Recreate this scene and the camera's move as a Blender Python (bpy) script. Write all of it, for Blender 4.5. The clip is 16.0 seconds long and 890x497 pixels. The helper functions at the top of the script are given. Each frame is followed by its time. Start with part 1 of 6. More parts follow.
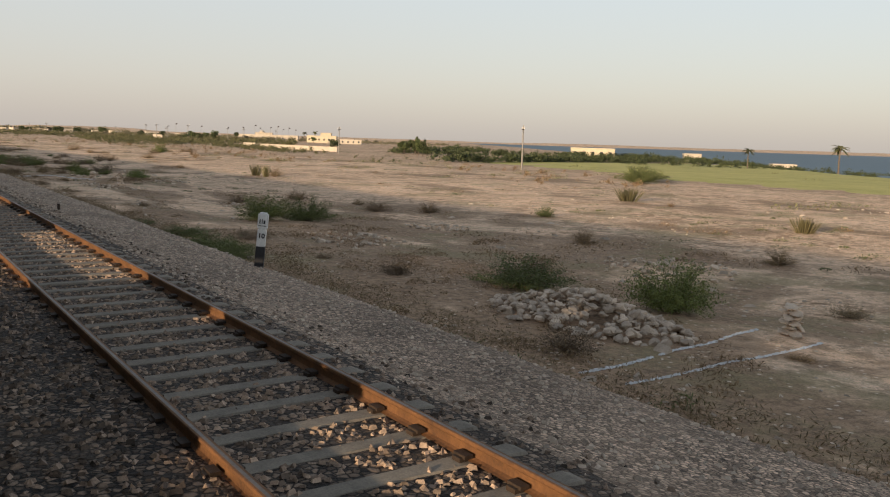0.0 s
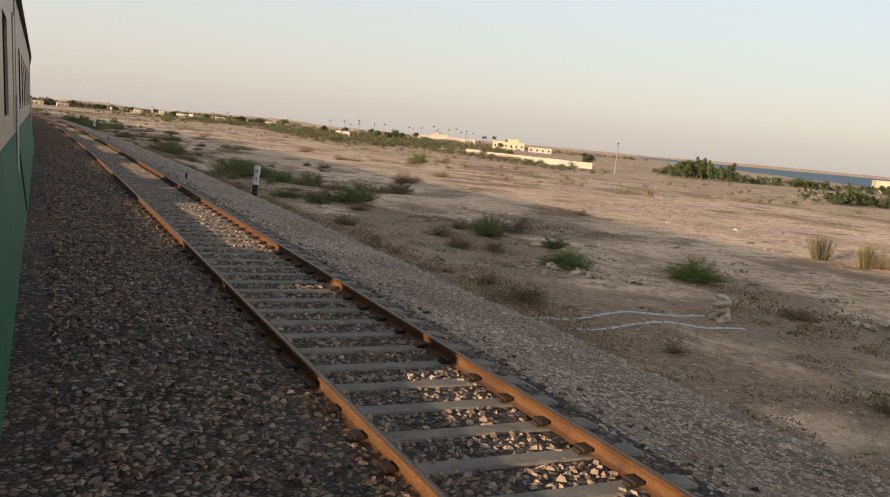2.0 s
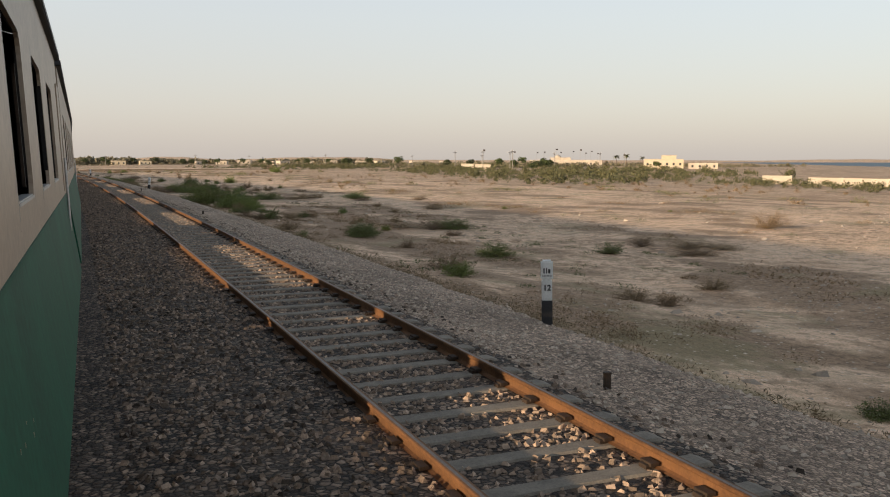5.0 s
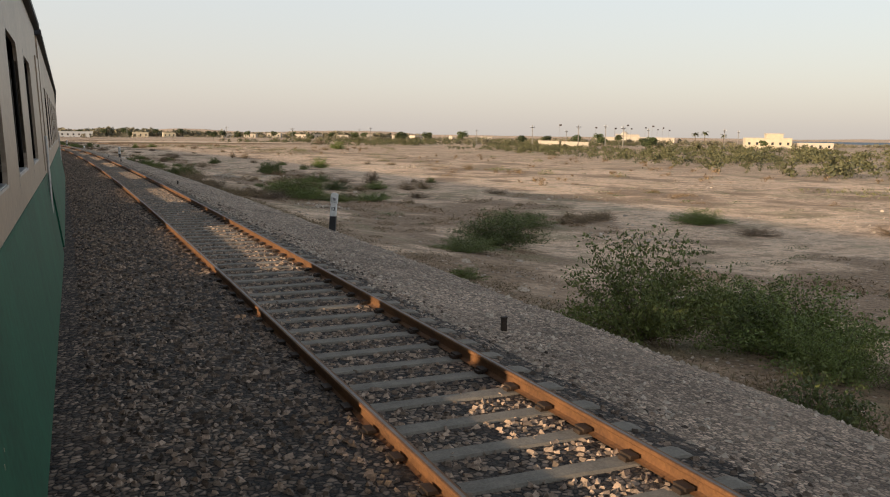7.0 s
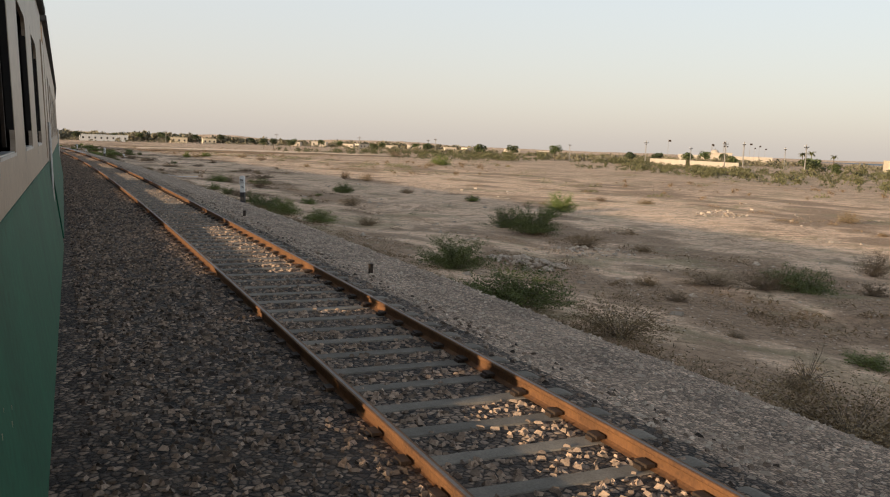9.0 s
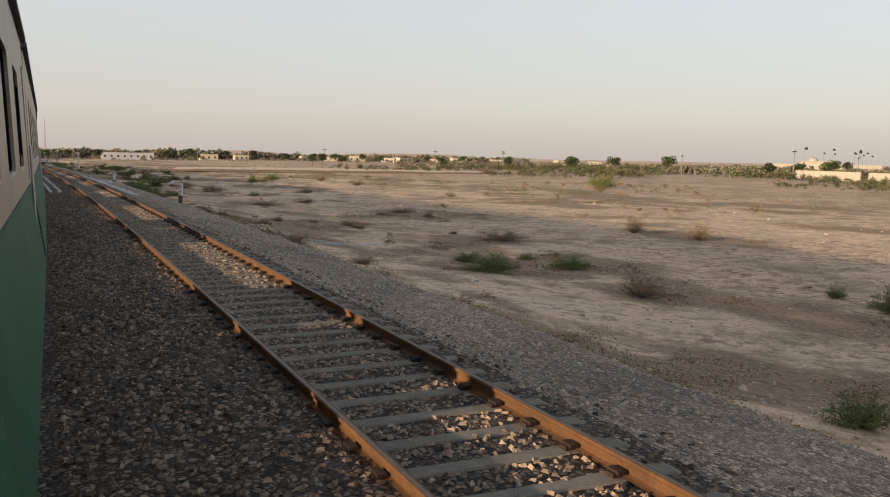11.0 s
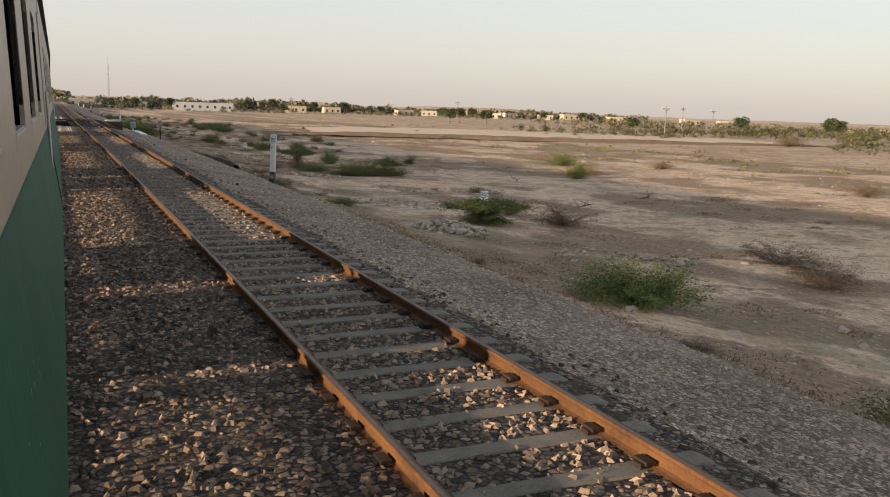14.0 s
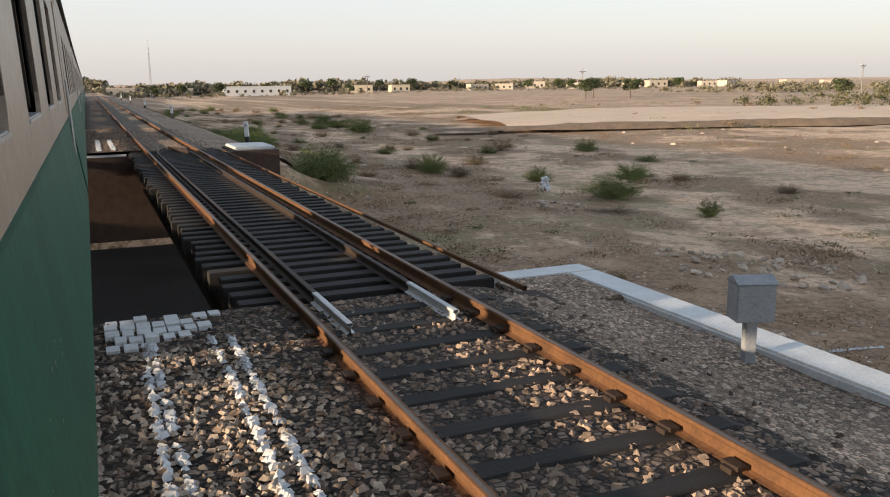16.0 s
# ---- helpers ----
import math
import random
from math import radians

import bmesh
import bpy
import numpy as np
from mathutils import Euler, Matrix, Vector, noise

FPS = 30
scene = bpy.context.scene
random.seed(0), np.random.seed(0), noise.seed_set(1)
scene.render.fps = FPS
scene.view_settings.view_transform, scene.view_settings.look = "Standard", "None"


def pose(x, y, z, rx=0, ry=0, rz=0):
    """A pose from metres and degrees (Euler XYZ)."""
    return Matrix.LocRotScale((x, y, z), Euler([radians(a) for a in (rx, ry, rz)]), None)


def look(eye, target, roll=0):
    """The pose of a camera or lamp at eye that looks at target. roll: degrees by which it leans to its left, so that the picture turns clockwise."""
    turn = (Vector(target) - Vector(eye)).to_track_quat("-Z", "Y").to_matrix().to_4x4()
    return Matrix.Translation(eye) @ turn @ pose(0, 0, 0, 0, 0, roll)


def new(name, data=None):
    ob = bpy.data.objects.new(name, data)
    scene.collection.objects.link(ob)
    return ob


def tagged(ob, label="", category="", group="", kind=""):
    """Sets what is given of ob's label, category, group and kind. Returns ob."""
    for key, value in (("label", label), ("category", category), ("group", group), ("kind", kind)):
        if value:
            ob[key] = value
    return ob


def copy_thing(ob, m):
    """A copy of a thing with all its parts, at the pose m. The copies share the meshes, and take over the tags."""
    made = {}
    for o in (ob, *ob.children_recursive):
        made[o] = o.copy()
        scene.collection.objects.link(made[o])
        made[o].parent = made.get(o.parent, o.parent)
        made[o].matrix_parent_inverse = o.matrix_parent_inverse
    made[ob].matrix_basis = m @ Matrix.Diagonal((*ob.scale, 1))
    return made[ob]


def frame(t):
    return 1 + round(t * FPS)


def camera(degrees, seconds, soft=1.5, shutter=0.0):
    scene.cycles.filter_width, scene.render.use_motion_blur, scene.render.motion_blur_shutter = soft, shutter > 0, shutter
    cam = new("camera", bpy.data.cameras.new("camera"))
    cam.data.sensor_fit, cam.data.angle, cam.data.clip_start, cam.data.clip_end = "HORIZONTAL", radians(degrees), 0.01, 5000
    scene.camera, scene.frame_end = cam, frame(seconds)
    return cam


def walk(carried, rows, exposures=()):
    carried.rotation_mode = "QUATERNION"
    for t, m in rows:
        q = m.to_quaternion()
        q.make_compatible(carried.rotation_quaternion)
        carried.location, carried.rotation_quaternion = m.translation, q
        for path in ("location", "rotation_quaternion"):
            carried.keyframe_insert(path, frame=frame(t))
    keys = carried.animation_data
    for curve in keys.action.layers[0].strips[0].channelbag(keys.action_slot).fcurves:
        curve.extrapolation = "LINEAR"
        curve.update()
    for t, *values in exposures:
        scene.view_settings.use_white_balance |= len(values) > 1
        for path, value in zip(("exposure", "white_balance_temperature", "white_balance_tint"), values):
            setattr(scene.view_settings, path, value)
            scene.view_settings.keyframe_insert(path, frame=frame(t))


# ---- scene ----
# ---------------------------------------------------------------- camera
cam = camera(56.14, 16.0, soft=1.1)
PATH = [
    (0.0, 0.190, 0.000, 2.289, 82.611, -1.815, -35.010),
    (0.5, 0.074, 14.777, 2.347, 82.506, -2.504, -31.163),
    (1.0, 0.063, 29.831, 2.324, 82.808, -2.683, -27.595),
    (1.5, 0.008, 45.270, 2.337, 83.241, -3.830, -25.486),
    (2.0, -0.082, 61.584, 2.327, 82.374, -5.199, -25.049),
    (2.5, -0.278, 77.982, 2.336, 80.841, -3.955, -24.332),
    (3.0, -0.448, 94.380, 2.267, 83.366, -1.646, -23.526),
    (3.5, -0.916, 110.700, 2.426, 83.652, 1.989, -22.043),
    (4.0, -1.319, 126.771, 2.311, 84.626, 0.397, -21.422),
    (4.5, -1.851, 143.123, 2.320, 84.420, 0.273, -21.012),
    (5.0, -2.492, 159.884, 2.342, 83.931, -0.021, -20.552),
    (5.5, -3.263, 176.816, 2.368, 83.346, -0.372, -20.060),
    (6.0, -4.176, 193.681, 2.390, 82.856, -0.666, -19.559),
    (6.5, -5.232, 210.239, 2.399, 82.651, -0.789, -19.082),
    (7.0, -6.392, 226.563, 2.418, 82.231, -0.697, -19.410),
    (7.5, -7.711, 242.839, 2.362, 81.547, -0.102, -17.650),
    (8.0, -9.126, 259.079, 2.337, 81.587, -0.592, -16.843),
    (8.5, -10.739, 275.249, 2.334, 82.242, -1.099, -16.011),
    (9.0, -12.458, 291.218, 2.263, 82.987, -2.045, -17.563),
    (9.5, -14.298, 307.235, 2.269, 83.077, -1.933, -17.188),
    (10.0, -16.294, 323.351, 2.284, 83.293, -1.663, -16.975),
    (10.5, -18.458, 339.562, 2.301, 83.549, -1.342, -16.795),
    (11.0, -20.806, 355.862, 2.316, 83.765, -1.073, -16.523),
    (11.5, -23.348, 372.245, 2.322, 83.855, -0.960, -16.056),
    (12.0, -25.974, 388.671, 2.268, 84.079, -1.724, -15.828),
    (12.5, -28.760, 404.926, 2.303, 82.759, -1.815, -14.821),
    (13.0, -31.652, 420.900, 2.310, 82.245, -2.947, -14.644),
    (13.5, -34.600, 436.860, 2.279, 80.507, -1.617, -12.698),
    (14.0, -37.820, 452.688, 2.314, 80.544, -1.961, -12.921),
    (14.5, -41.127, 469.010, 2.276, 80.139, -1.500, -12.367),
    (15.0, -44.591, 485.558, 2.246, 79.873, -1.331, -12.572),
    (15.5, -48.150, 502.082, 2.314, 79.489, -0.982, -12.104),
    (16.0, -51.629, 518.609, 2.287, 78.733, 0.713, -10.849),
]
walk(cam, [(t, pose(*p)) for t, *p in PATH], exposures=[(0.0, 0.17, 6500, 10), (1.0, 0.24, 6500, 10), (3.0, 0.33, 6500, 10), (4.0, 0.24, 6500, 10), (6.5, 0.33, 6500, 10), (9.0, 0.33, 6500, 10), (12.0, 0.17, 6500, 10), (13.5, 0.33, 6500, 10), (14.5, 0.42, 6500, 10), (16.0, 0.58, 6150, 10)])

# ---------------------------------------------------------------- sky, sun
SUN_EL, SUN_AZ = radians(8.9), radians(-109)   # low sun, left of the line and a little behind
world = bpy.data.worlds.new("evening_sky")
scene.world = world
world.use_nodes = True
nt = world.node_tree
sky = nt.nodes.new("ShaderNodeTexSky")
sky.sky_type, sky.sun_disc = "NISHITA", False
sky.sun_elevation, sky.sun_rotation = SUN_EL, SUN_AZ
sky.air_density, sky.dust_density, sky.ozone_density = 1.0, 2.0, 1.0
tc = nt.nodes.new("ShaderNodeTexCoord")
sep = nt.nodes.new("ShaderNodeSeparateXYZ")
ramp = nt.nodes.new("ShaderNodeValToRGB")
nt.links.new(tc.outputs["Generated"], sep.inputs[0])
nt.links.new(sep.outputs["Z"], ramp.inputs[0])
el = ramp.color_ramp.elements
el[0].position, el[0].color = 0.0, (0.61, 0.55, 0.51, 1)
el[1].position, el[1].color = 1.0, (0.20, 0.22, 0.26, 1)
for p, c in ((0.06, (0.65, 0.61, 0.58, 1)), (0.16, (0.655, 0.665, 0.67, 1)), (0.32, (0.60, 0.68, 0.77, 1)), (0.6, (0.35, 0.385, 0.44, 1))):
    e = el.new(p)
    e.color = c
haze = nt.nodes.new("ShaderNodeBackground")
haze.inputs[1].default_value = 0.73
nt.links.new(ramp.outputs[0], haze.inputs[0])
clear = nt.nodes["Background"]
clear.inputs[1].default_value = 0.045
nt.links.new(sky.outputs[0], clear.inputs[0])
both = nt.nodes.new("ShaderNodeAddShader")
nt.links.new(clear.outputs[0], both.inputs[0])
nt.links.new(haze.outputs[0], both.inputs[1])
nt.links.new(both.outputs[0], nt.nodes["World Output"].inputs["Surface"])

sun = new("sun", bpy.data.lights.new("sun", "SUN"))
sun.data.energy, sun.data.angle, sun.data.color = 5.0, radians(1.0), (1.0, 0.76, 0.52)
sun_way = Vector((math.sin(SUN_AZ) * math.cos(SUN_EL), math.cos(SUN_AZ) * math.cos(SUN_EL), math.sin(SUN_EL)))
sun.matrix_world = look(sun_way * 500, (0, 0, 0))

# ---------------------------------------------------------------- the line's course
# s: metres along the line, l: metres to the right of it, z: above the rail heads
KS = np.arange(-60, 660, 60.0)
KV = np.array([0, -2.71, 3.92, 4.03, 4.85, 4.93, 5.52, 6.53, 4.72, 2.71, -0.67, 0]) * 1e-4
GS = np.arange(-1400, 5001, 2.0)
kap = np.where((GS < -60) | (GS > 600), 0.0, np.interp(GS, KS, KV))
GT = np.concatenate([[0], np.cumsum((kap[1:] + kap[:-1]))])
GT -= np.interp(0, GS, GT)
mid = (GT[1:] + GT[:-1]) / 2
GX = np.concatenate([[0], np.cumsum(-np.sin(mid) * 2)])
GY = np.concatenate([[0], np.cumsum(np.cos(mid) * 2)])
GX -= np.interp(0, GS, GX)
GY -= np.interp(0, GS, GY)


def on_line(s, l, z):
    """World places (n x 3) of points given along and beside the line."""
    s, l, z = np.broadcast_arrays(np.asarray(s, float), np.asarray(l, float), np.asarray(z, float))
    th = np.interp(s, GS, GT)
    return np.stack([np.interp(s, GS, GX) + l * np.cos(th), np.interp(s, GS, GY) + l * np.sin(th), z], -1)


def heading(s):
    return math.degrees(float(np.interp(s, GS, GT)))


def stand(s, l, z, turn=0.0, size=(1, 1, 1)):
    """The pose of a thing beside the line, turned against the line's heading."""
    p = on_line(s, l, z)
    return pose(*p, 0, 0, heading(s) + turn) @ Matrix.Diagonal((*size, 1))


def fresh(src, m):
    """A copy whose size does not depend on the source's own."""
    return copy_thing(src, m @ Matrix.Diagonal((1 / src.scale[0], 1 / src.scale[1], 1 / src.scale[2], 1)))


def value_noise(x, y, seed=0):
    """Smooth noise between -1 and 1 on a unit lattice."""
    x, y = np.asarray(x, float), np.asarray(y, float)
    xi, yi = np.floor(x), np.floor(y)
    u, v = x - xi, y - yi
    u, v = u * u * (3 - 2 * u), v * v * (3 - 2 * v)

    def dot(a, b):
        h = np.sin(a * 127.1 + b * 311.7 + seed * 74.7) * 43758.5453
        return 2 * (h - np.floor(h)) - 1
    return (dot(xi, yi) * (1 - u) + dot(xi + 1, yi) * u) * (1 - v) + (dot(xi, yi + 1) * (1 - u) + dot(xi + 1, yi + 1) * u) * v


BRIDGE = (531.6, 556.4)
LK = [-900, -60, -12, -7.5, -6.5, -4.6, -3.4, 4.9, 5.4, 6.2, 7.0, 7.8, 8.6, 9.6, 12, 16, 22, 30, 45, 60, 100, 200, 400, 700, 1500]
ZK = [-1, -1, -0.5, 1.19, 1.19, -0.5, -0.75, -0.75, -0.65, -0.66, -0.8, -1.05, -1.45, -1.75, -2.0, -2.4, -2.75, -2.85, -2.7, -2.6, -2.5, -2.5, -2.8, -3.3, -4]


def ground_z(s, l):
    s, l = np.broadcast_arrays(np.asarray(s, float), np.asarray(l, float))
    z = np.interp(l, LK, ZK)
    z = z + np.interp(s, [0, 100, 250, 560], [0.35, 0.2, -0.1, -0.5]) * np.interp(l, [8, 14, 80, 150], [0, 1, 1, 0])
    rough = np.interp(l, [8.6, 12, 24, 42, 120, 300], [0.02, 0.9, 0.8, 0.4, 0.5, 1.5])
    z = z + rough * (0.18 * value_noise(s / 9, l / 7, 1) + 0.10 * value_noise(s / 2.9, l / 2.3, 2) + 0.03 * value_noise(s / 1.3, l / 1.3, 3))
    # unseen bank added behind the train, level with the sun's edge to cut low light, falls away before the bridge
    crest = 8.8 * math.tan(SUN_EL) / np.sin(-SUN_AZ - np.interp(s, GS, GT)) - 0.15
    crest = np.where(s < 452, crest, np.interp(s, [452, 456, 500, 508, 516, 526], [1.15, 0.55, 0.55, 0.93, 0.93, 1.02]))
    z = np.where((l < -6.2) & (l > -7.8), crest, z)
    pit = np.interp(s, [BRIDGE[0] - 0.8, BRIDGE[0] - 0.2, BRIDGE[1] + 0.2, BRIDGE[1] + 0.8], [0, 1, 1, 0]) * np.interp(l, [-12, -7, 6.2, 8.2], [0, 1, 1, 0])
    z = z * (1 - pit) + pit * np.minimum(z, -3.9)
    low = np.interp(s, [BRIDGE[0] - 0.8, BRIDGE[0] - 0.2, BRIDGE[1] + 0.2, BRIDGE[1] + 0.8], [0, 1, 1, 0]) * np.interp(l, [4, 6, 12, 18], [0, 1, 1, 0])
    z = z * (1 - low) + low * np.minimum(z, -2.75)
    x = on_line(s, l, 0)
    wet = (x[..., 0] - 288) * 0.82 - (x[..., 1] - 264) * 0.57     # metres beyond the lake's near shore
    return np.where(l > 150, z + np.clip(-wet / 40, -1, 0) * 3.0, z)


def growth(s, l):
    """How thick the dry scrub stands, from 0 to 1."""
    s, l = np.broadcast_arrays(np.asarray(s, float), np.asarray(l, float))
    g = 0.45 * value_noise(s / 13, l / 6, 52) + 0.45 * value_noise(s / 4.2, l / 2.6, 53) + 0.25 * value_noise(s / 1.5, l / 1.1, 54)
    near = np.interp(s, [30, 90, 140, 240, 300, 340, 400, 455, 480, 560], [0.48, 0.30, 0.24, 0.22, 0.20, 0.16, 0.15, -0.02, 0.16, 0.36])
    far = np.interp(s, [0, 100, 200, 300, 420, 480, 560], [-0.25, -0.2, 0.0, -0.10, -0.05, 0.1, 0.2])
    k = np.interp(l, [22, 34], [0, 1])
    g = g + near * (1 - k) + far * k + np.interp(l, [55, 75, 120], [0, 0.06, 0.22])
    toe = np.exp(-((l - 10.0 - 0.3 * value_noise(s / 11, s * 0, 67)) / 0.6) ** 2) * (0.75 + np.interp(s, [385, 400, 465, 480], [0, 0.5, 0.5, 0]) + 0.7 * value_noise(s / 9, s * 0, 57) + 0.3 * value_noise(s / 2.2, s * 0, 58))
    g = np.maximum(g * np.interp(l, [9.4, 11], [0, 1]), toe)
    g = np.where(l > 85, 0.12, g)
    return np.clip(g, 0, 1)


# ---------------------------------------------------------------- materials
def nodes_of(name):
    m = bpy.data.materials.new(name)
    m.use_nodes = True
    t = m.node_tree
    return m, t, t.nodes["Principled BSDF"]


def add_noise(t, where, scale, detail=4.0, rough=0.6, stretch=None):
    n = t.nodes.new("ShaderNodeTexNoise")
    n.inputs["Scale"].default_value, n.inputs["Detail"].default_value, n.inputs["Roughness"].default_value = scale, detail, rough
    if stretch:
        mp = t.nodes.new("ShaderNodeMapping")
        mp.inputs["Scale"].default_value = stretch
        t.links.new(where, mp.inputs[0])
        where = mp.outputs[0]
    t.links.new(where, n.inputs["Vector"])
    return n.outputs[0]


def add_ramp(t, value, stops):
    r = t.nodes.new("ShaderNodeValToRGB")
    e = r.color_ramp.elements
    while len(e) < len(stops):
        e.new(0.5)
    for k, (p, c) in zip(e, stops):
        k.position, k.color = p, (*c, 1)
    t.links.new(value, r.inputs[0])
    return r.outputs[0]


def add_mix(t, fac, a, b, kind="MIX"):
    m = t.nodes.new("ShaderNodeMix")
    m.data_type, m.blend_type = "RGBA", kind
    for sock, v in ((m.inputs[0], fac), (m.inputs[6], a), (m.inputs[7], b)):
        if isinstance(v, (int, float)):
            sock.default_value = v
        elif isinstance(v, tuple):
            sock.default_value = (*v, 1)
        else:
            t.links.new(v, sock)
    return m.outputs[2]


def add_bump(t, bsdf, height, strength, distance):
    b = t.nodes.new("ShaderNodeBump")
    b.inputs["Strength"].default_value, b.inputs["Distance"].default_value = strength, distance
    t.links.new(height, b.inputs["Height"])
    t.links.new(b.outputs[0], bsdf.inputs["Normal"])


def weathered(name, dark, pale, scale=3.0, fine=40.0, rough=0.85, metal=0.0, bump=0.01, vary=0.0, island=False, local=True, stretch=None):
    """A worn surface: two colours mixed by coarse and fine grain, with relief."""
    m, t, b = nodes_of(name)
    if local:
        where = t.nodes.new("ShaderNodeTexCoord").outputs["Object"]
    else:
        where = t.nodes.new("ShaderNodeNewGeometry").outputs["Position"]
    n1 = add_noise(t, where, scale, 5, 0.65, stretch)
    n2 = add_noise(t, where, fine, 3, 0.6)
    c = add_ramp(t, n1, ((0.3, dark), (0.7, pale)))
    c = add_mix(t, 0.35, c, add_ramp(t, n2, ((0.3, tuple(v * 0.55 for v in dark)), (0.7, pale))))
    if vary or island:
        g = t.nodes.new("ShaderNodeNewGeometry").outputs["Random Per Island"] if island else t.nodes.new("ShaderNodeObjectInfo").outputs["Random"]
        c = add_mix(t, 1.0, c, add_ramp(t, g, ((0.0, (1 - vary,) * 3), (1.0, (1 + vary * 0.6, 1 + vary * 0.55, 1 + vary * 0.5)))), "MULTIPLY")
    t.links.new(c, b.inputs["Base Color"])
    b.inputs["Roughness"].default_value, b.inputs["Metallic"].default_value = rough, metal
    if bump:
        add_bump(t, b, n2, 0.6, bump)
    return m


def ground_material():
    """Pale crusted earth, brown scrub litter, thin grass and small stones."""
    m, t, b = nodes_of("dry_earth")
    where = t.nodes.new("ShaderNodeNewGeometry").outputs["Position"]
    wide = add_noise(t, where, 0.05, 5, 0.62)
    mid_n = add_noise(t, where, 0.30, 7, 0.74)
    small = add_noise(t, where, 1.5, 7, 0.76)
    tuft = add_noise(t, where, 4.5, 5, 0.72)
    grit = add_noise(t, where, 22, 4, 0.72)
    earth = add_ramp(t, mid_n, ((0.34, (0.42, 0.275, 0.170)), (0.42, (0.62, 0.435, 0.290)), (0.49, (0.80, 0.585, 0.405)), (0.62, (0.90, 0.69, 0.505))))
    scrub = add_ramp(t, small, ((0.40, (0.17, 0.108, 0.060)), (0.46, (0.40, 0.262, 0.160)), (0.51, (0.72, 0.52, 0.36)), (0.64, (0.88, 0.67, 0.49))))
    c = add_mix(t, add_ramp(t, wide, ((0.40, (0.15,) * 3), (0.56, (0.9,) * 3))), earth, scrub)
    c = add_mix(t, add_ramp(t, tuft, ((0.58, (0,) * 3), (0.64, (0.7,) * 3))), c, (0.20, 0.142, 0.09))
    smudge = add_noise(t, where, 0.75, 8, 0.70, (1.0, 1.5, 1.0))
    c = add_mix(t, add_ramp(t, smudge, ((0.535, (0,) * 3), (0.575, (0.5,) * 3), (0.66, (0.68,) * 3))), c, (0.31, 0.21, 0.13))
    gr = t.nodes.new("ShaderNodeAttribute")
    gr.attribute_name = "growth"
    dense = t.nodes.new("ShaderNodeMath")
    dense.operation, dense.inputs[1].default_value = "MULTIPLY", 1.7
    t.links.new(gr.outputs["Fac"], dense.inputs[0])
    ragged = dense.outputs[0]                               # litter with a ragged edge
    for patch, k in ((small, 2.4), (mid_n, 1.8)):
        step = t.nodes.new("ShaderNodeMath")
        step.operation, step.inputs[1].default_value = "MULTIPLY_ADD", k
        t.links.new(patch, step.inputs[0])
        t.links.new(ragged, step.inputs[2])
        ragged = step.outputs[0]
    third = t.nodes.new("ShaderNodeMath")
    third.operation, third.inputs[1].default_value = "MULTIPLY", 1 / 3
    t.links.new(ragged, third.inputs[0])
    litter = add_ramp(t, tuft, ((0.36, (0.115, 0.074, 0.042)), (0.62, (0.36, 0.24, 0.145))))
    c = add_mix(t, add_ramp(t, third.outputs[0], ((0.735, (0,) * 3), (0.79, (0.55,) * 3), (0.88, (0.9,) * 3))), c, litter)
    green = add_noise(t, where, 0.16, 7, 0.74)
    c = add_mix(t, add_ramp(t, green, ((0.53, (0,) * 3), (0.62, (0.6,) * 3))), c, (0.23, 0.20, 0.10))
    pebble = t.nodes.new("ShaderNodeTexVoronoi")
    pebble.inputs["Scale"].default_value = 3.2
    t.links.new(where, pebble.inputs["Vector"])
    c = add_mix(t, add_ramp(t, pebble.outputs["Distance"], ((0.10, (0.75,) * 3), (0.16, (0,) * 3))), c, (0.80, 0.70, 0.58))
    c = add_mix(t, 0.6, c, add_ramp(t, grit, ((0.32, (0.52, 0.485, 0.445)), (0.60, (1.32, 1.235, 1.14)))), "MULTIPLY")
    t.links.new(c, b.inputs["Base Color"])
    b.inputs["Roughness"].default_value = 0.95
    h = add_mix(t, 0.35, add_mix(t, 0.5, small, tuft), grit)
    add_bump(t, b, h, 0.9, 0.07)
    return m


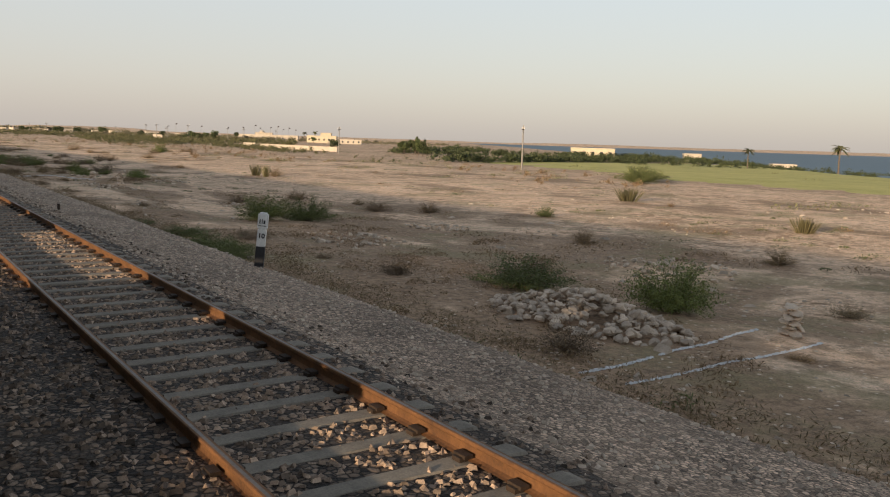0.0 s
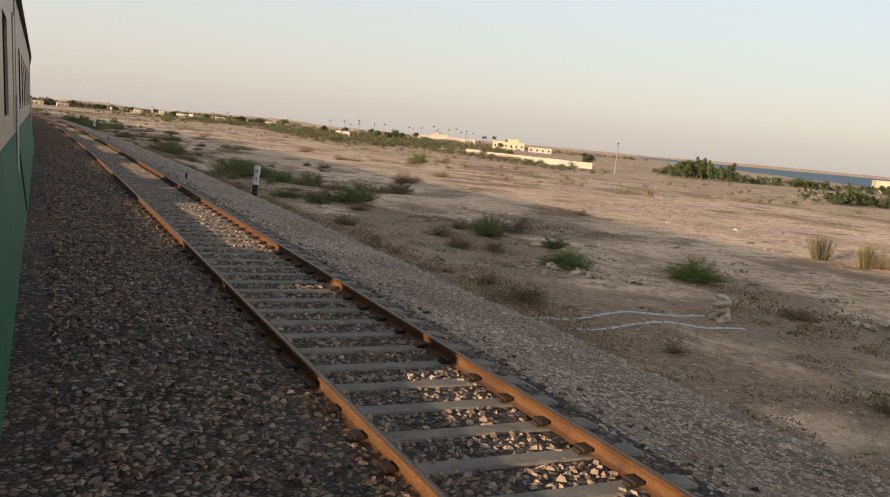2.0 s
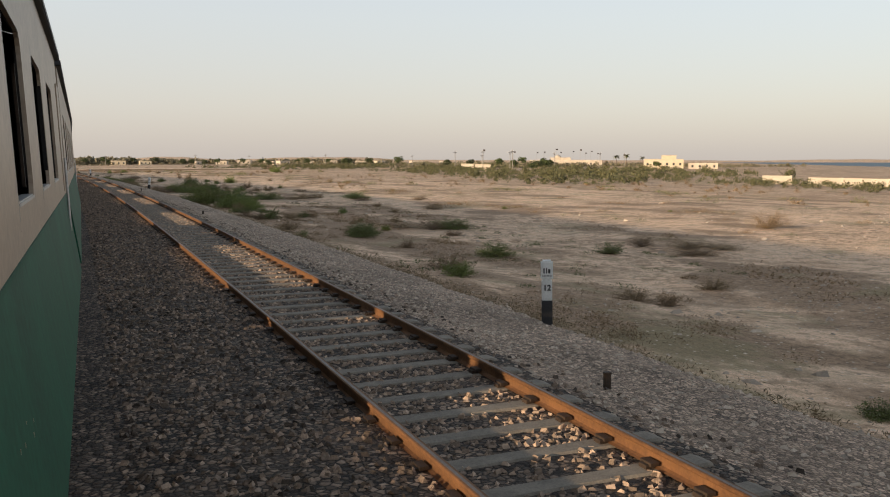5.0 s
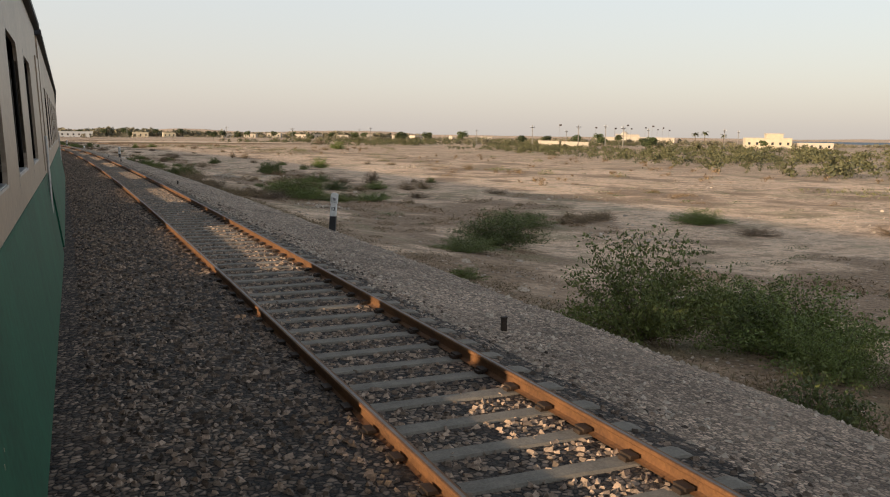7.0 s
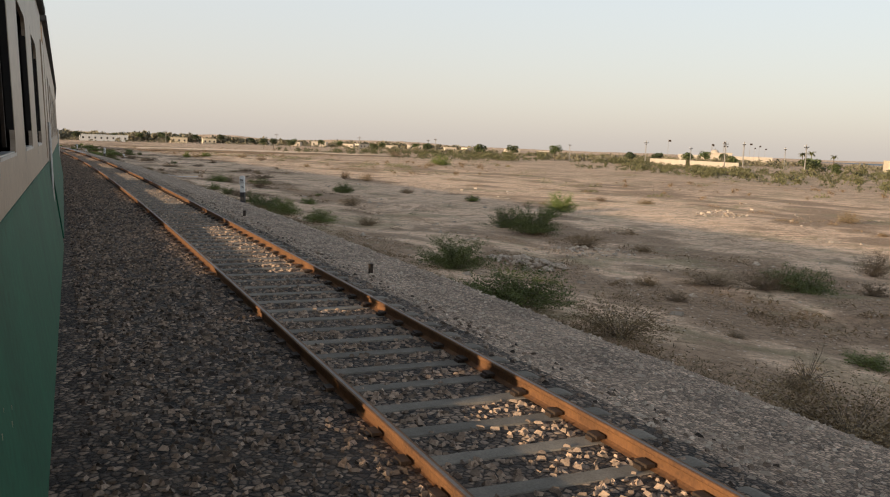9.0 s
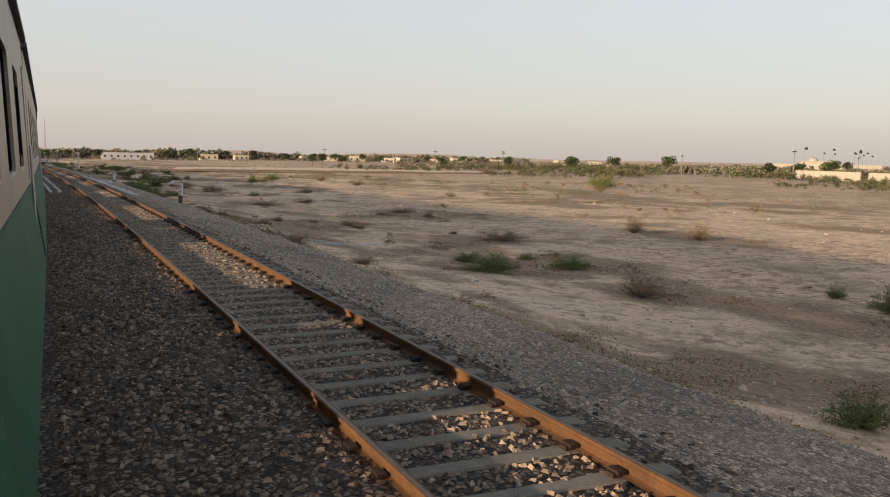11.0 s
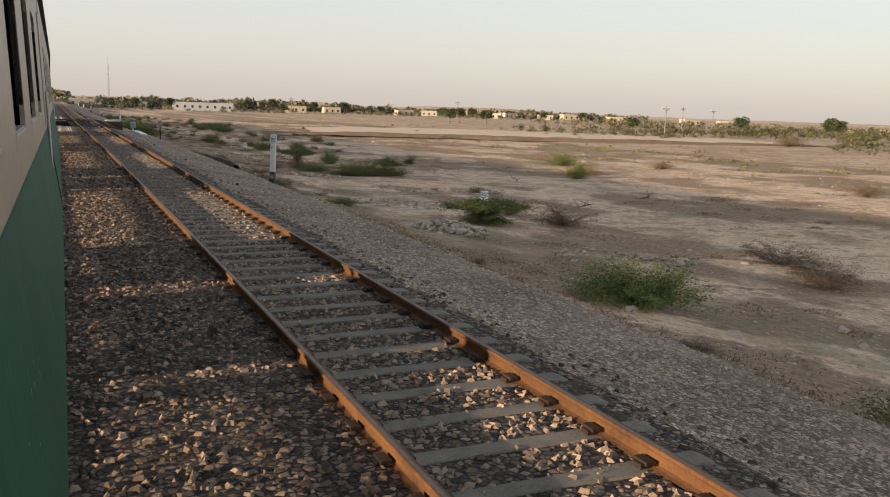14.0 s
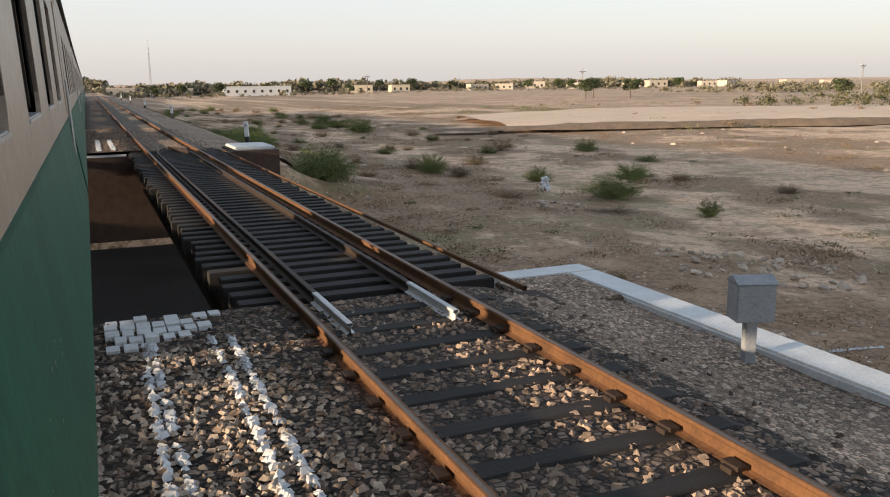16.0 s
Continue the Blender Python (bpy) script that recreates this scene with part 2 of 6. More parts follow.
def gravel_material(name, size, low, high, tint, gap_shade=0.9, relief=0.8, dust=0.4):
    """Broken stone: each cell a stone of its own grey, rounded by the relief."""
    m, t, b = nodes_of(name)
    where = t.nodes.new("ShaderNodeNewGeometry").outputs["Position"]
    v = t.nodes.new("ShaderNodeTexVoronoi")
    v.inputs["Scale"].default_value, v.inputs["Randomness"].default_value = size, 1.0
    t.links.new(where, v.inputs["Vector"])
    bw = t.nodes.new("ShaderNodeRGBToBW")
    t.links.new(v.outputs["Color"], bw.inputs[0])
    c = add_ramp(t, bw.outputs[0], ((0.15, low), (0.5, tint), (0.85, high)))
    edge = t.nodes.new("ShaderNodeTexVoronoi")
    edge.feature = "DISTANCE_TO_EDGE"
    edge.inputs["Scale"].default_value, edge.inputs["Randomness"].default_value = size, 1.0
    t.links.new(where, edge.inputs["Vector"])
    # shade in the gaps between stones is put into the colour at cell edges
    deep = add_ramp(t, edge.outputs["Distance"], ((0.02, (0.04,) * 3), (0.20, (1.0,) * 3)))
    c = add_mix(t, gap_shade, c, deep, "MULTIPLY")
    dirt = add_noise(t, where, 0.8, 6, 0.68)
    c = add_mix(t, add_ramp(t, dirt, ((0.46, (0,) * 3), (0.64, (dust,) * 3))), c, tuple(0.72 * x for x in tint))
    wash = add_noise(t, where, 0.33, 5, 0.65)
    c = add_mix(t, 1.0, c, add_ramp(t, wash, ((0.36, (0.72, 0.70, 0.68)), (0.62, (1.22, 1.2, 1.18)))), "MULTIPLY")
    t.links.new(c, b.inputs["Base Color"])
    b.inputs["Roughness"].default_value = 0.9
    inv = t.nodes.new("ShaderNodeMath")
    inv.operation = "SUBTRACT"
    inv.inputs[0].default_value = 1.0
    t.links.new(v.outputs["Distance"], inv.inputs[1])
    chip = add_noise(t, where, size * 2.2, 3, 0.6)
    add_bump(t, b, add_mix(t, 0.5, inv.outputs[0], chip), relief, 0.9 / size)
    return m


def leaf_material(name, dark, pale, vary=0.35):
    m, t, b = nodes_of(name)
    g = t.nodes.new("ShaderNodeNewGeometry").outputs["Random Per Island"]
    c = add_ramp(t, g, ((0.0, dark), (1.0, pale)))
    o = t.nodes.new("ShaderNodeObjectInfo").outputs["Random"]
    c = add_mix(t, 1.0, c, add_ramp(t, o, ((0.0, (1 - vary, 1 - vary, 1 - vary)), (0.5, (1.0, 0.95, 0.85)), (1.0, (1.15, 1.2, 1.0)))), "MULTIPLY")
    t.links.new(c, b.inputs["Base Color"])
    b.inputs["Roughness"].default_value = 0.75
    return m


M_EARTH = ground_material()
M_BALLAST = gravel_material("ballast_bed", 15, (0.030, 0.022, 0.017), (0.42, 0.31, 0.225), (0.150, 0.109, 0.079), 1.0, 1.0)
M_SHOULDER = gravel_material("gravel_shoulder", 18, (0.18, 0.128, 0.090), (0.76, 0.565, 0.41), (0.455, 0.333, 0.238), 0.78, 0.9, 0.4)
M_STONE = weathered("ballast_stone", (0.075, 0.054, 0.040), (0.42, 0.315, 0.235), 6, 60, 0.9, 0, 0, 0.85, True, False)
M_DUSTY = weathered("dusty_stone", (0.16, 0.115, 0.083), (0.56, 0.42, 0.31), 6, 60, 0.9, 0, 0, 0.6, True, False)
M_PEBBLE = weathered("field_stone", (0.36, 0.29, 0.22), (0.66, 0.55, 0.44), 3, 40, 0.9, 0, 0, 0.4, True, False)
M_LIME = weathered("limewashed_stone", (0.60, 0.61, 0.62), (0.82, 0.83, 0.84), 5, 40, 0.85, 0, 0.004, 0.12, True, False)
M_CONCRETE = weathered("sleeper_concrete", (0.125, 0.108, 0.086), (0.275, 0.24, 0.19), 4, 50, 0.9, 0, 0.004, 0.25)
M_TIMBER = weathered("tarred_timber", (0.012, 0.010, 0.0085), (0.045, 0.037, 0.03), 3, 40, 0.85, 0, 0.006, 0.3, stretch=(1, 8, 8))
M_RUST = weathered("rail_rust", (0.08, 0.038, 0.017), (0.24, 0.11, 0.04), 2.5, 30, 0.8, 0.1, 0.004, 0, False, False)
M_STEEL = weathered("worn_rail_head", (0.10, 0.078, 0.062), (0.21, 0.175, 0.15), 3, 30, 0.5, 0.7, 0.0, 0, False, False)
M_IRON = weathered("dark_iron", (0.03, 0.022, 0.018), (0.09, 0.06, 0.04), 6, 50, 0.7, 0.4, 0.003)
M_BRICK = weathered("abutment_brick", (0.05, 0.032, 0.024), (0.12, 0.075, 0.055), 3, 30, 0.9, 0, 0.01, 0.3)
M_WHITE = weathered("white_paint", (0.60, 0.60, 0.58), (0.82, 0.82, 0.80), 3, 30, 0.6, 0, 0.003, 0.08)
M_BLACK = weathered("black_paint", (0.012, 0.012, 0.014), (0.035, 0.035, 0.04), 4, 40, 0.6, 0, 0.002)
M_GREY = weathered("grey_paint", (0.26, 0.27, 0.28), (0.40, 0.41, 0.42), 4, 40, 0.55, 0, 0.002)
M_GREEN = weathered("green_coach_paint", (0.008, 0.055, 0.032), (0.020, 0.135, 0.078), 0.9, 18, 0.6, 0, 0.001, 0.1, stretch=(1, 2.2, 0.5))
M_GREEN.node_tree.nodes["Principled BSDF"].inputs["Specular IOR Level"].default_value = 0.2
M_CREAM = weathered("cream_coach_paint", (0.34, 0.255, 0.18), (0.50, 0.39, 0.285), 1.2, 20, 0.45, 0, 0.001, 0.08)
M_ROOF = weathered("coach_roof", (0.06, 0.055, 0.05), (0.16, 0.15, 0.14), 1.5, 20, 0.7, 0.2, 0.003)
# near-black: the gloom behind the windows is put into the inside's colour
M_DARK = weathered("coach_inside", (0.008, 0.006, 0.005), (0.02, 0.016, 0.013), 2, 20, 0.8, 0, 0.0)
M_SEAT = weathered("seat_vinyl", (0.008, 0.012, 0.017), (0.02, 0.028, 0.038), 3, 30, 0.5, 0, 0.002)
M_ALU = weathered("window_frame_metal", (0.35, 0.35, 0.35), (0.62, 0.62, 0.62), 4, 50, 0.4, 0.7, 0.001)
M_WOOD = weathered("twig_bark", (0.09, 0.065, 0.045), (0.20, 0.155, 0.115), 6, 40, 0.9)
M_TRUNK = weathered("tree_bark", (0.08, 0.06, 0.045), (0.19, 0.15, 0.11), 4, 30, 0.9, 0, 0.02)
M_LEAF = leaf_material("mesquite_leaf", (0.074, 0.100, 0.026), (0.195, 0.228, 0.066))
M_DRYLEAF = leaf_material("dry_scrub_leaf", (0.125, 0.086, 0.048), (0.30, 0.21, 0.125))
M_SPINE = leaf_material("spurge_stem", (0.10, 0.095, 0.045), (0.23, 0.20, 0.10), 0.2)
M_TREELEAF = leaf_material("tree_leaf", (0.03, 0.05, 0.016), (0.10, 0.12, 0.045))
M_BELT = leaf_material("dusty_scrub_leaf", (0.115, 0.118, 0.048), (0.180, 0.175, 0.080))
M_TOE = leaf_material("dead_scrub_leaf", (0.11, 0.080, 0.048), (0.25, 0.180, 0.112))
# far leaves are paled: the distance haze is put into their colour
M_FARLEAF = leaf_material("far_hazed_leaf", (0.15, 0.142, 0.10), (0.25, 0.232, 0.165))
M_PALM = leaf_material("palm_frond", (0.05, 0.06, 0.02), (0.12, 0.12, 0.045))
M_SAND = weathered("bare_field_soil", (0.62, 0.45, 0.30), (0.82, 0.62, 0.44), 0.25, 4.0, 0.95, 0, 0.04, 0, False, False)
M_BUND = weathered("dark_bund_soil", (0.13, 0.092, 0.06), (0.30, 0.215, 0.14), 0.6, 6.0, 0.95, 0, 0.05, 0, False, False)
M_GRASS = weathered("field_grass", (0.33, 0.31, 0.065), (0.56, 0.50, 0.15), 0.15, 2.0, 0.95, 0, 0.05, 0, False, False)
M_PLASTER = weathered("pale_plaster", (0.48, 0.41, 0.32), (0.66, 0.58, 0.47), 0.4, 6, 0.85, 0, 0.005, 0.12)
M_YELLOW = weathered("yellow_plaster", (0.54, 0.46, 0.32), (0.70, 0.61, 0.45), 0.4, 6, 0.85, 0, 0.005, 0.1)
M_WINDOW = weathered("dark_window_pane", (0.02, 0.022, 0.025), (0.05, 0.055, 0.06), 1, 8, 0.25)
M_POLE = weathered("concrete_pole", (0.20, 0.185, 0.165), (0.36, 0.335, 0.30), 3, 30, 0.85, 0, 0.003)


def water_material():
    m, t, b = nodes_of("lake_water")
    where = t.nodes.new("ShaderNodeNewGeometry").outputs["Position"]
    n = add_noise(t, where, 0.8, 4, 0.6, (1, 0.3, 1))
    t.links.new(add_ramp(t, n, ((0.3, (0.075, 0.120, 0.155)), (0.7, (0.115, 0.170, 0.205)))), b.inputs["Base Color"])
    b.inputs["Roughness"].default_value = 0.6
    b.inputs["Specular IOR Level"].default_value = 0.25
    add_bump(t, b, n, 0.5, 0.1)
    return m


M_WATER = water_material()


# ---------------------------------------------------------------- mesh helpers
def raw_mesh(name, verts, faces, *mats, index=None, smooth=False):
    """A mesh out of arrays; all faces have the same number of corners."""
    me = bpy.data.meshes.new(name)
    verts, faces = np.asarray(verts, np.float32), np.asarray(faces, np.int32)
    me.vertices.add(len(verts))
    me.vertices.foreach_set("co", verts.ravel())
    k = faces.shape[1]
    me.loops.add(faces.size)
    me.loops.foreach_set("vertex_index", faces.ravel())
    me.polygons.add(len(faces))
    me.polygons.foreach_set("loop_start", np.arange(len(faces), dtype=np.int32) * k)
    if index is not None:
        me.polygons.foreach_set("material_index", np.asarray(index, np.int32))
    for m in mats:
        me.materials.append(m)
    me.update(calc_edges=True)
    me.polygons.foreach_set("use_smooth", np.full(len(faces), smooth))
    me.validate()
    return me


def grid_faces(n, m, wrap=False):
    i, j = np.meshgrid(np.arange(n - 1), np.arange(m if wrap else m - 1), indexing="ij")
    a, b = i * m + j, i * m + (j + 1) % m
    return np.stack([a, a + m, b + m, b], -1).reshape(-1, 4)


def bm_mesh(name, bm, *mats):
    me = bpy.data.meshes.new(name)
    bm.normal_update()
    bm.to_mesh(me)
    bm.free()
    for m in mats:
        me.materials.append(m)
    return me


def part(name, data, material=None, parent=None, label=""):
    """A bmesh or a mesh as one object, under a thing or a part."""
    if isinstance(data, bmesh.types.BMesh):
        data = bm_mesh(name, data, material)
    ob = new(name, data)
    ob.parent = parent
    return tagged(ob, label)


def thing(name, label, category, group="", m=None):
    ob = tagged(new(name), label, category, group)
    ob.empty_display_size = 0.2
    if m is not None:
        ob.matrix_basis = m
    return ob


def box(bm, x0, x1, y0, y1, z0, z1, bevel=0.0):
    g = bmesh.ops.create_cube(bm, size=1)["verts"]
    for v in g:
        v.co = Vector((x0 + (v.co.x + 0.5) * (x1 - x0), y0 + (v.co.y + 0.5) * (y1 - y0), z0 + (v.co.z + 0.5) * (z1 - z0)))
    if bevel:
        bmesh.ops.bevel(bm, geom=list({e for v in g for e in v.link_edges}), offset=bevel, segments=2, affect="EDGES")
    return bm


def boxed(*rows, bevel=0.0):
    bm = bmesh.new()
    for r in rows:
        box(bm, *r, bevel=bevel)
    return bm


def rod(bm, a, b, r0, r1=None, sides=8):
    a, b = Vector(a), Vector(b)
    d = b - a
    m = Matrix.Translation((a + b) / 2) @ d.to_track_quat("Z", "Y").to_matrix().to_4x4()
    bmesh.ops.create_cone(bm, cap_ends=True, segments=sides, radius1=r0, radius2=r0 if r1 is None else r1, depth=d.length, matrix=m)
    return bm


def along(profile, s, off=None):
    """A profile of (l, z) pairs swept along the line: its vertices and faces."""
    pr = np.array(profile, float)
    ss, ll = np.meshgrid(s, pr[:, 0], indexing="ij")
    zz = np.broadcast_to(pr[:, 1], ss.shape)
    if off is not None:
        ll = ll + off[:, None]
    return on_line(ss, ll, zz).reshape(-1, 3), grid_faces(len(s), len(pr), wrap=True)


def stones(name, s, l, z, size, material, flat=0.7, seed=1):
    """Many small angular stones in one mesh."""
    rng = np.random.default_rng(seed)
    n = len(s)
    base = np.array([[1, 0.8, -0.4], [-1, 0.9, -0.4], [-0.9, -0.9, -0.4], [1, -0.8, -0.4], [0.65, 0.1, 0.62], [-0.65, -0.1, 0.62]], float)
    v = base[None] * rng.uniform(0.75, 1.15, (n, 6, 1)) + rng.normal(0, 0.15, (n, 6, 3))
    a = rng.uniform(0, 2 * math.pi, n)
    ca, sa = np.cos(a)[:, None], np.sin(a)[:, None]
    w = np.stack([v[..., 0] * ca - v[..., 1] * sa * 0.75, v[..., 0] * sa + v[..., 1] * ca * 0.75, v[..., 2] * flat], -1)
    p = on_line(s, l, z)
    w = w * np.asarray(size)[:, None, None] + p[:, None]
    f = np.array([[0, 1, 5], [0, 5, 4], [1, 2, 5], [2, 3, 4], [2, 4, 5], [3, 0, 4]])
    return raw_mesh(name, w.reshape(-1, 3), (f[None] + 6 * np.arange(n)[:, None, None]).reshape(-1, 3), material)


# ---------------------------------------------------------------- ground
def spaced(*legs):
    out = []
    for a, b, d in legs:
        out.append(np.arange(a, b, d))
    return np.concatenate(out + [[legs[-1][1]]])


GSS = np.concatenate([-np.geomspace(1300, 40, 12), np.arange(-32, 0, 4.0), np.arange(0, 600, 0.6), np.arange(600, 700, 2.0), np.geomspace(700, 4600, 40)])
GLS = np.concatenate([[-850, -300, -100, -40, -14, -10, -7.5, -6.5, -5.5, -4.6, -3.4, 0, 3, 4.9, 5.4, 6.2], np.arange(7, 14, 0.3), np.arange(14, 40, 0.6), np.arange(40, 90, 1.25), np.geomspace(90, 4300, 40)])
gs, gl = np.meshgrid(GSS, GLS, indexing="ij")
ground = tagged(new("ground", raw_mesh("ground", on_line(gs, gl, ground_z(gs, gl)).reshape(-1, 3), grid_faces(len(GSS), len(GLS))[:, ::-1], M_EARTH, smooth=True)),
                "dry sandy earth with brown patches and thin scrub", "ground", kind="structure")
ground.data.attributes.new("growth", "FLOAT", "POINT").data.foreach_set("value", growth(gs, gl).ravel().astype(np.float32))

# lake beyond the fields, with its low far shore
lake = tagged(new("water", raw_mesh("water", [(60, -400, -4.3), (3600, -400, -4.3), (3600, 4400, -4.3), (60, 4400, -4.3)], [[0, 1, 2, 3]], M_WATER)),
              "calm blue grey lake behind the fields", "lake", kind="structure")


def ridge(name, x0, y0, x1, y1, high, label, seed):
    n = 160
    u = np.linspace(0, 1, n)
    h = high * (0.55 + 0.45 * value_noise(u * 9, u * 0, seed)) + 0.8 * value_noise(u * 60, u * 0, seed + 1)
    x, y = x0 + (x1 - x0) * u, y0 + (y1 - y0) * u
    nx, ny = (y1 - y0), -(x1 - x0)
    q = math.hypot(nx, ny)
    v = []
    for back, k in ((-160, -0.6), (-60, 0.7), (0, 1.0), (120, 0.2)):
        v.append(np.stack([x + nx / q * back * -1, y + ny / q * back * -1, -5 + (h + 5) * max(k, 0) + (0 if k > 0 else -2)], -1))
    v = np.stack(v, 1).reshape(-1, 3)
    tagged(new(name, raw_mesh(name, v, grid_faces(n, 4), M_EARTH, smooth=True)), label, "hills", kind="structure")


ridge("backdrop", 800, 2700, 3300, 900, 7, "low dun far shore of the lake", 5)
ridge("backdrop", -900, 2700, 900, 2900, 11, "low far rise on the horizon", 8)

# green field towards the lake
fs, fu = np.meshgrid(np.arange(-60, 152, 3.0), np.linspace(0, 1, 60), indexing="ij")
near_edge = np.interp(fs, [-60, 20, 48, 75, 110, 152], [60, 72, 90, 95, 104, 118]) + 7 * value_noise(fs / 14, fs * 0, 4) + 3 * value_noise(fs / 4, fs * 0, 14)
fl = near_edge + fu * (290 - near_edge)
field_v = on_line(fs, fl, ground_z(fs, fl) + 0.28 * np.clip(fu * 8, 0.0, 1) - 0.02)
tagged(new("field", raw_mesh("field", field_v.reshape(-1, 3), grid_faces(*fs.shape)[:, ::-1], M_GRASS, smooth=True)),
       "yellow green grass field", "field", kind="structure")

# bare pale field beyond a dark bund, ahead of the bridge
bx, bt = np.meshgrid(np.linspace(-27, 75, 60), np.linspace(0, 1, 14), indexing="ij")
far_edge = np.interp(bx, [-27, 0, 40, 75], [640, 662, 656, 646]) + 3 * value_noise(bx / 9, bx * 0, 15)
by = 607.0 - 0.07 * bx + 1.2 * value_noise(bx / 8, bx * 0, 16)
by = by + bt * (far_edge - by)
tagged(new("bare_field", raw_mesh("bare_field", np.stack([bx, by, -2.36 + 0.12 * value_noise(bx / 7, by / 7, 17) - 0.5 * (np.abs(bt - 0.5) * 2) ** 10], -1).reshape(-1, 3), grid_faces(*bx.shape)[:, ::-1], M_SAND, smooth=True)),
       "bare pale ploughed field", "field", kind="structure")
bu = np.linspace(-36, 78, 160)
bv = 605.5 - 0.07 * bu + 1.2 * value_noise(bu / 8, bu * 0, 16)
bh = np.interp(bu, [-36, -12], [0.12, 0.55]) + 0.12 * value_noise(bu / 5, bu * 0, 18) + 0.05 * value_noise(bu / 1.3, bu * 0, 19)
bund = np.stack([np.stack([bu, bv + d, -2.75 + k * bh], -1) for d, k in ((-1.6, -0.4), (-0.7, 0.8), (0, 1.0), (0.7, 0.8), (1.6, -0.4))], 1)
tagged(new("earth_bund", raw_mesh("earth_bund", bund.reshape(-1, 3), grid_faces(160, 5), M_BUND, smooth=True)), "low dark earth bund along the bare field", "earth bank", kind="structure")

# ---------------------------------------------------------------- ballast and shoulder
bs = np.concatenate([np.arange(-40, BRIDGE[0], 0.4), [BRIDGE[0]]])
bs2 = np.concatenate([np.arange(BRIDGE[1], 760, 0.8), [760]])
BL = np.array([-4.8, -4.1, -3.3, -2.5, -1.7, -0.9, -0.3, 0.1, 0.5, 0.9, 1.3, 1.7, 2.1, 2.4, 2.8, 3.2, 3.6, 3.95, 4.3, 4.7, 5.1, 5.5])
BZ = np.array([-1.0, -0.42, -0.2, -0.2, -0.2, -0.2, -0.18, -0.145, -0.135, -0.135, -0.13, -0.126, -0.130, -0.161, -0.166, -0.168, -0.166, -0.161, -0.160, -0.215, -0.33, -0.50])


def ballast_z(s, l):
    return np.interp(l, BL, BZ) + 0.008 * value_noise(np.asarray(s) / 0.5, np.asarray(l) / 0.45, 11) + 0.009 * value_noise(np.asarray(s) / 4, np.asarray(l) / 1.5, 12)


def ballast_strip(sarr, label):
    a, b = np.meshgrid(sarr, BL, indexing="ij")
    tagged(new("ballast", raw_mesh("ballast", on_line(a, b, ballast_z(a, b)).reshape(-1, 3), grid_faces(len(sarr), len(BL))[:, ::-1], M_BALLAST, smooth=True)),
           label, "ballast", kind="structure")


ballast_strip(bs, "dark broken stone ballast under two tracks")
ballast_strip(bs2, "dark broken stone ballast beyond the bridge")

SL = np.linspace(0, 1, 13)


def shoulder_z(s, l):
    return np.interp(l, [4.4, 4.7, 5.1, 5.5, 6.0, 6.8, 7.4, 8.0, 8.8], [-0.205, -0.212, -0.29, -0.365, -0.43, -0.52, -0.64, -0.84, -1.55]) + np.interp(l, [4.8, 6.2], [0.012, 0.032]) * value_noise(np.asarray(s) / 1.1, np.asarray(l) / 0.8, 21)


def shoulder_strip(s0, s1):
    sa = np.arange(s0, s1, 0.4)
    edge = 8.15 + 0.35 * value_noise(sa / 5.0, sa * 0, 22) + 0.22 * value_noise(sa / 1.3, sa * 0, 23)
    a = np.broadcast_to(sa[:, None], (len(sa), 13))
    b = 4.45 + (edge[:, None] - 4.45) * SL[None]
    z = shoulder_z(a, b)
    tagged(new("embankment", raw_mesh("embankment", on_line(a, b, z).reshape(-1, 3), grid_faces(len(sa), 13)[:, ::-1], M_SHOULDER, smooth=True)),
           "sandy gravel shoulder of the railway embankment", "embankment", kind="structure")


shoulder_strip(-40, BRIDGE[0] - 0.2)
shoulder_strip(BRIDGE[1] + 1.5, 760)

# ---------------------------------------------------------------- the second track
GAUGE_N, GAUGE_F = 2.243, 3.988
RAIL = [(-0.035, -0.003), (-0.018, 0), (0.012, 0), (0.035, -0.003), (0.037, -0.03), (0.030, -0.042), (0.010, -0.052), (0.010, -0.125), (0.035, -0.138), (0.068, -0.136), (0.068, -0.146),
        (-0.068, -0.146), (-0.068, -0.146), (-0.035, -0.138), (-0.010, -0.125), (-0.010, -0.052), (-0.030, -0.042), (-0.037, -0.03)]


def rail_part(parent, l, s0, s1, lift=0.0, off=None, top=True):
    s = np.arange(s0, s1 + 0.1, 2.0)
    v, f = along([(l + a, b + lift) for a, b in RAIL], s, None if off is None else off(s))
    idx = np.where(np.arange(len(f)) % len(RAIL) == 1, 1 if top else 0, 0)
    return part("rail", raw_mesh("rail", v, f[:, ::-1], M_RUST, M_STEEL, index=idx), None, parent)


track = tagged(new("railway_track"), "single track of rusty flat-bottom rails on concrete sleepers", "railway track", kind="structure")
rail_part(track, GAUGE_N, -40, 900)
rail_part(track, GAUGE_F, -40, 900)


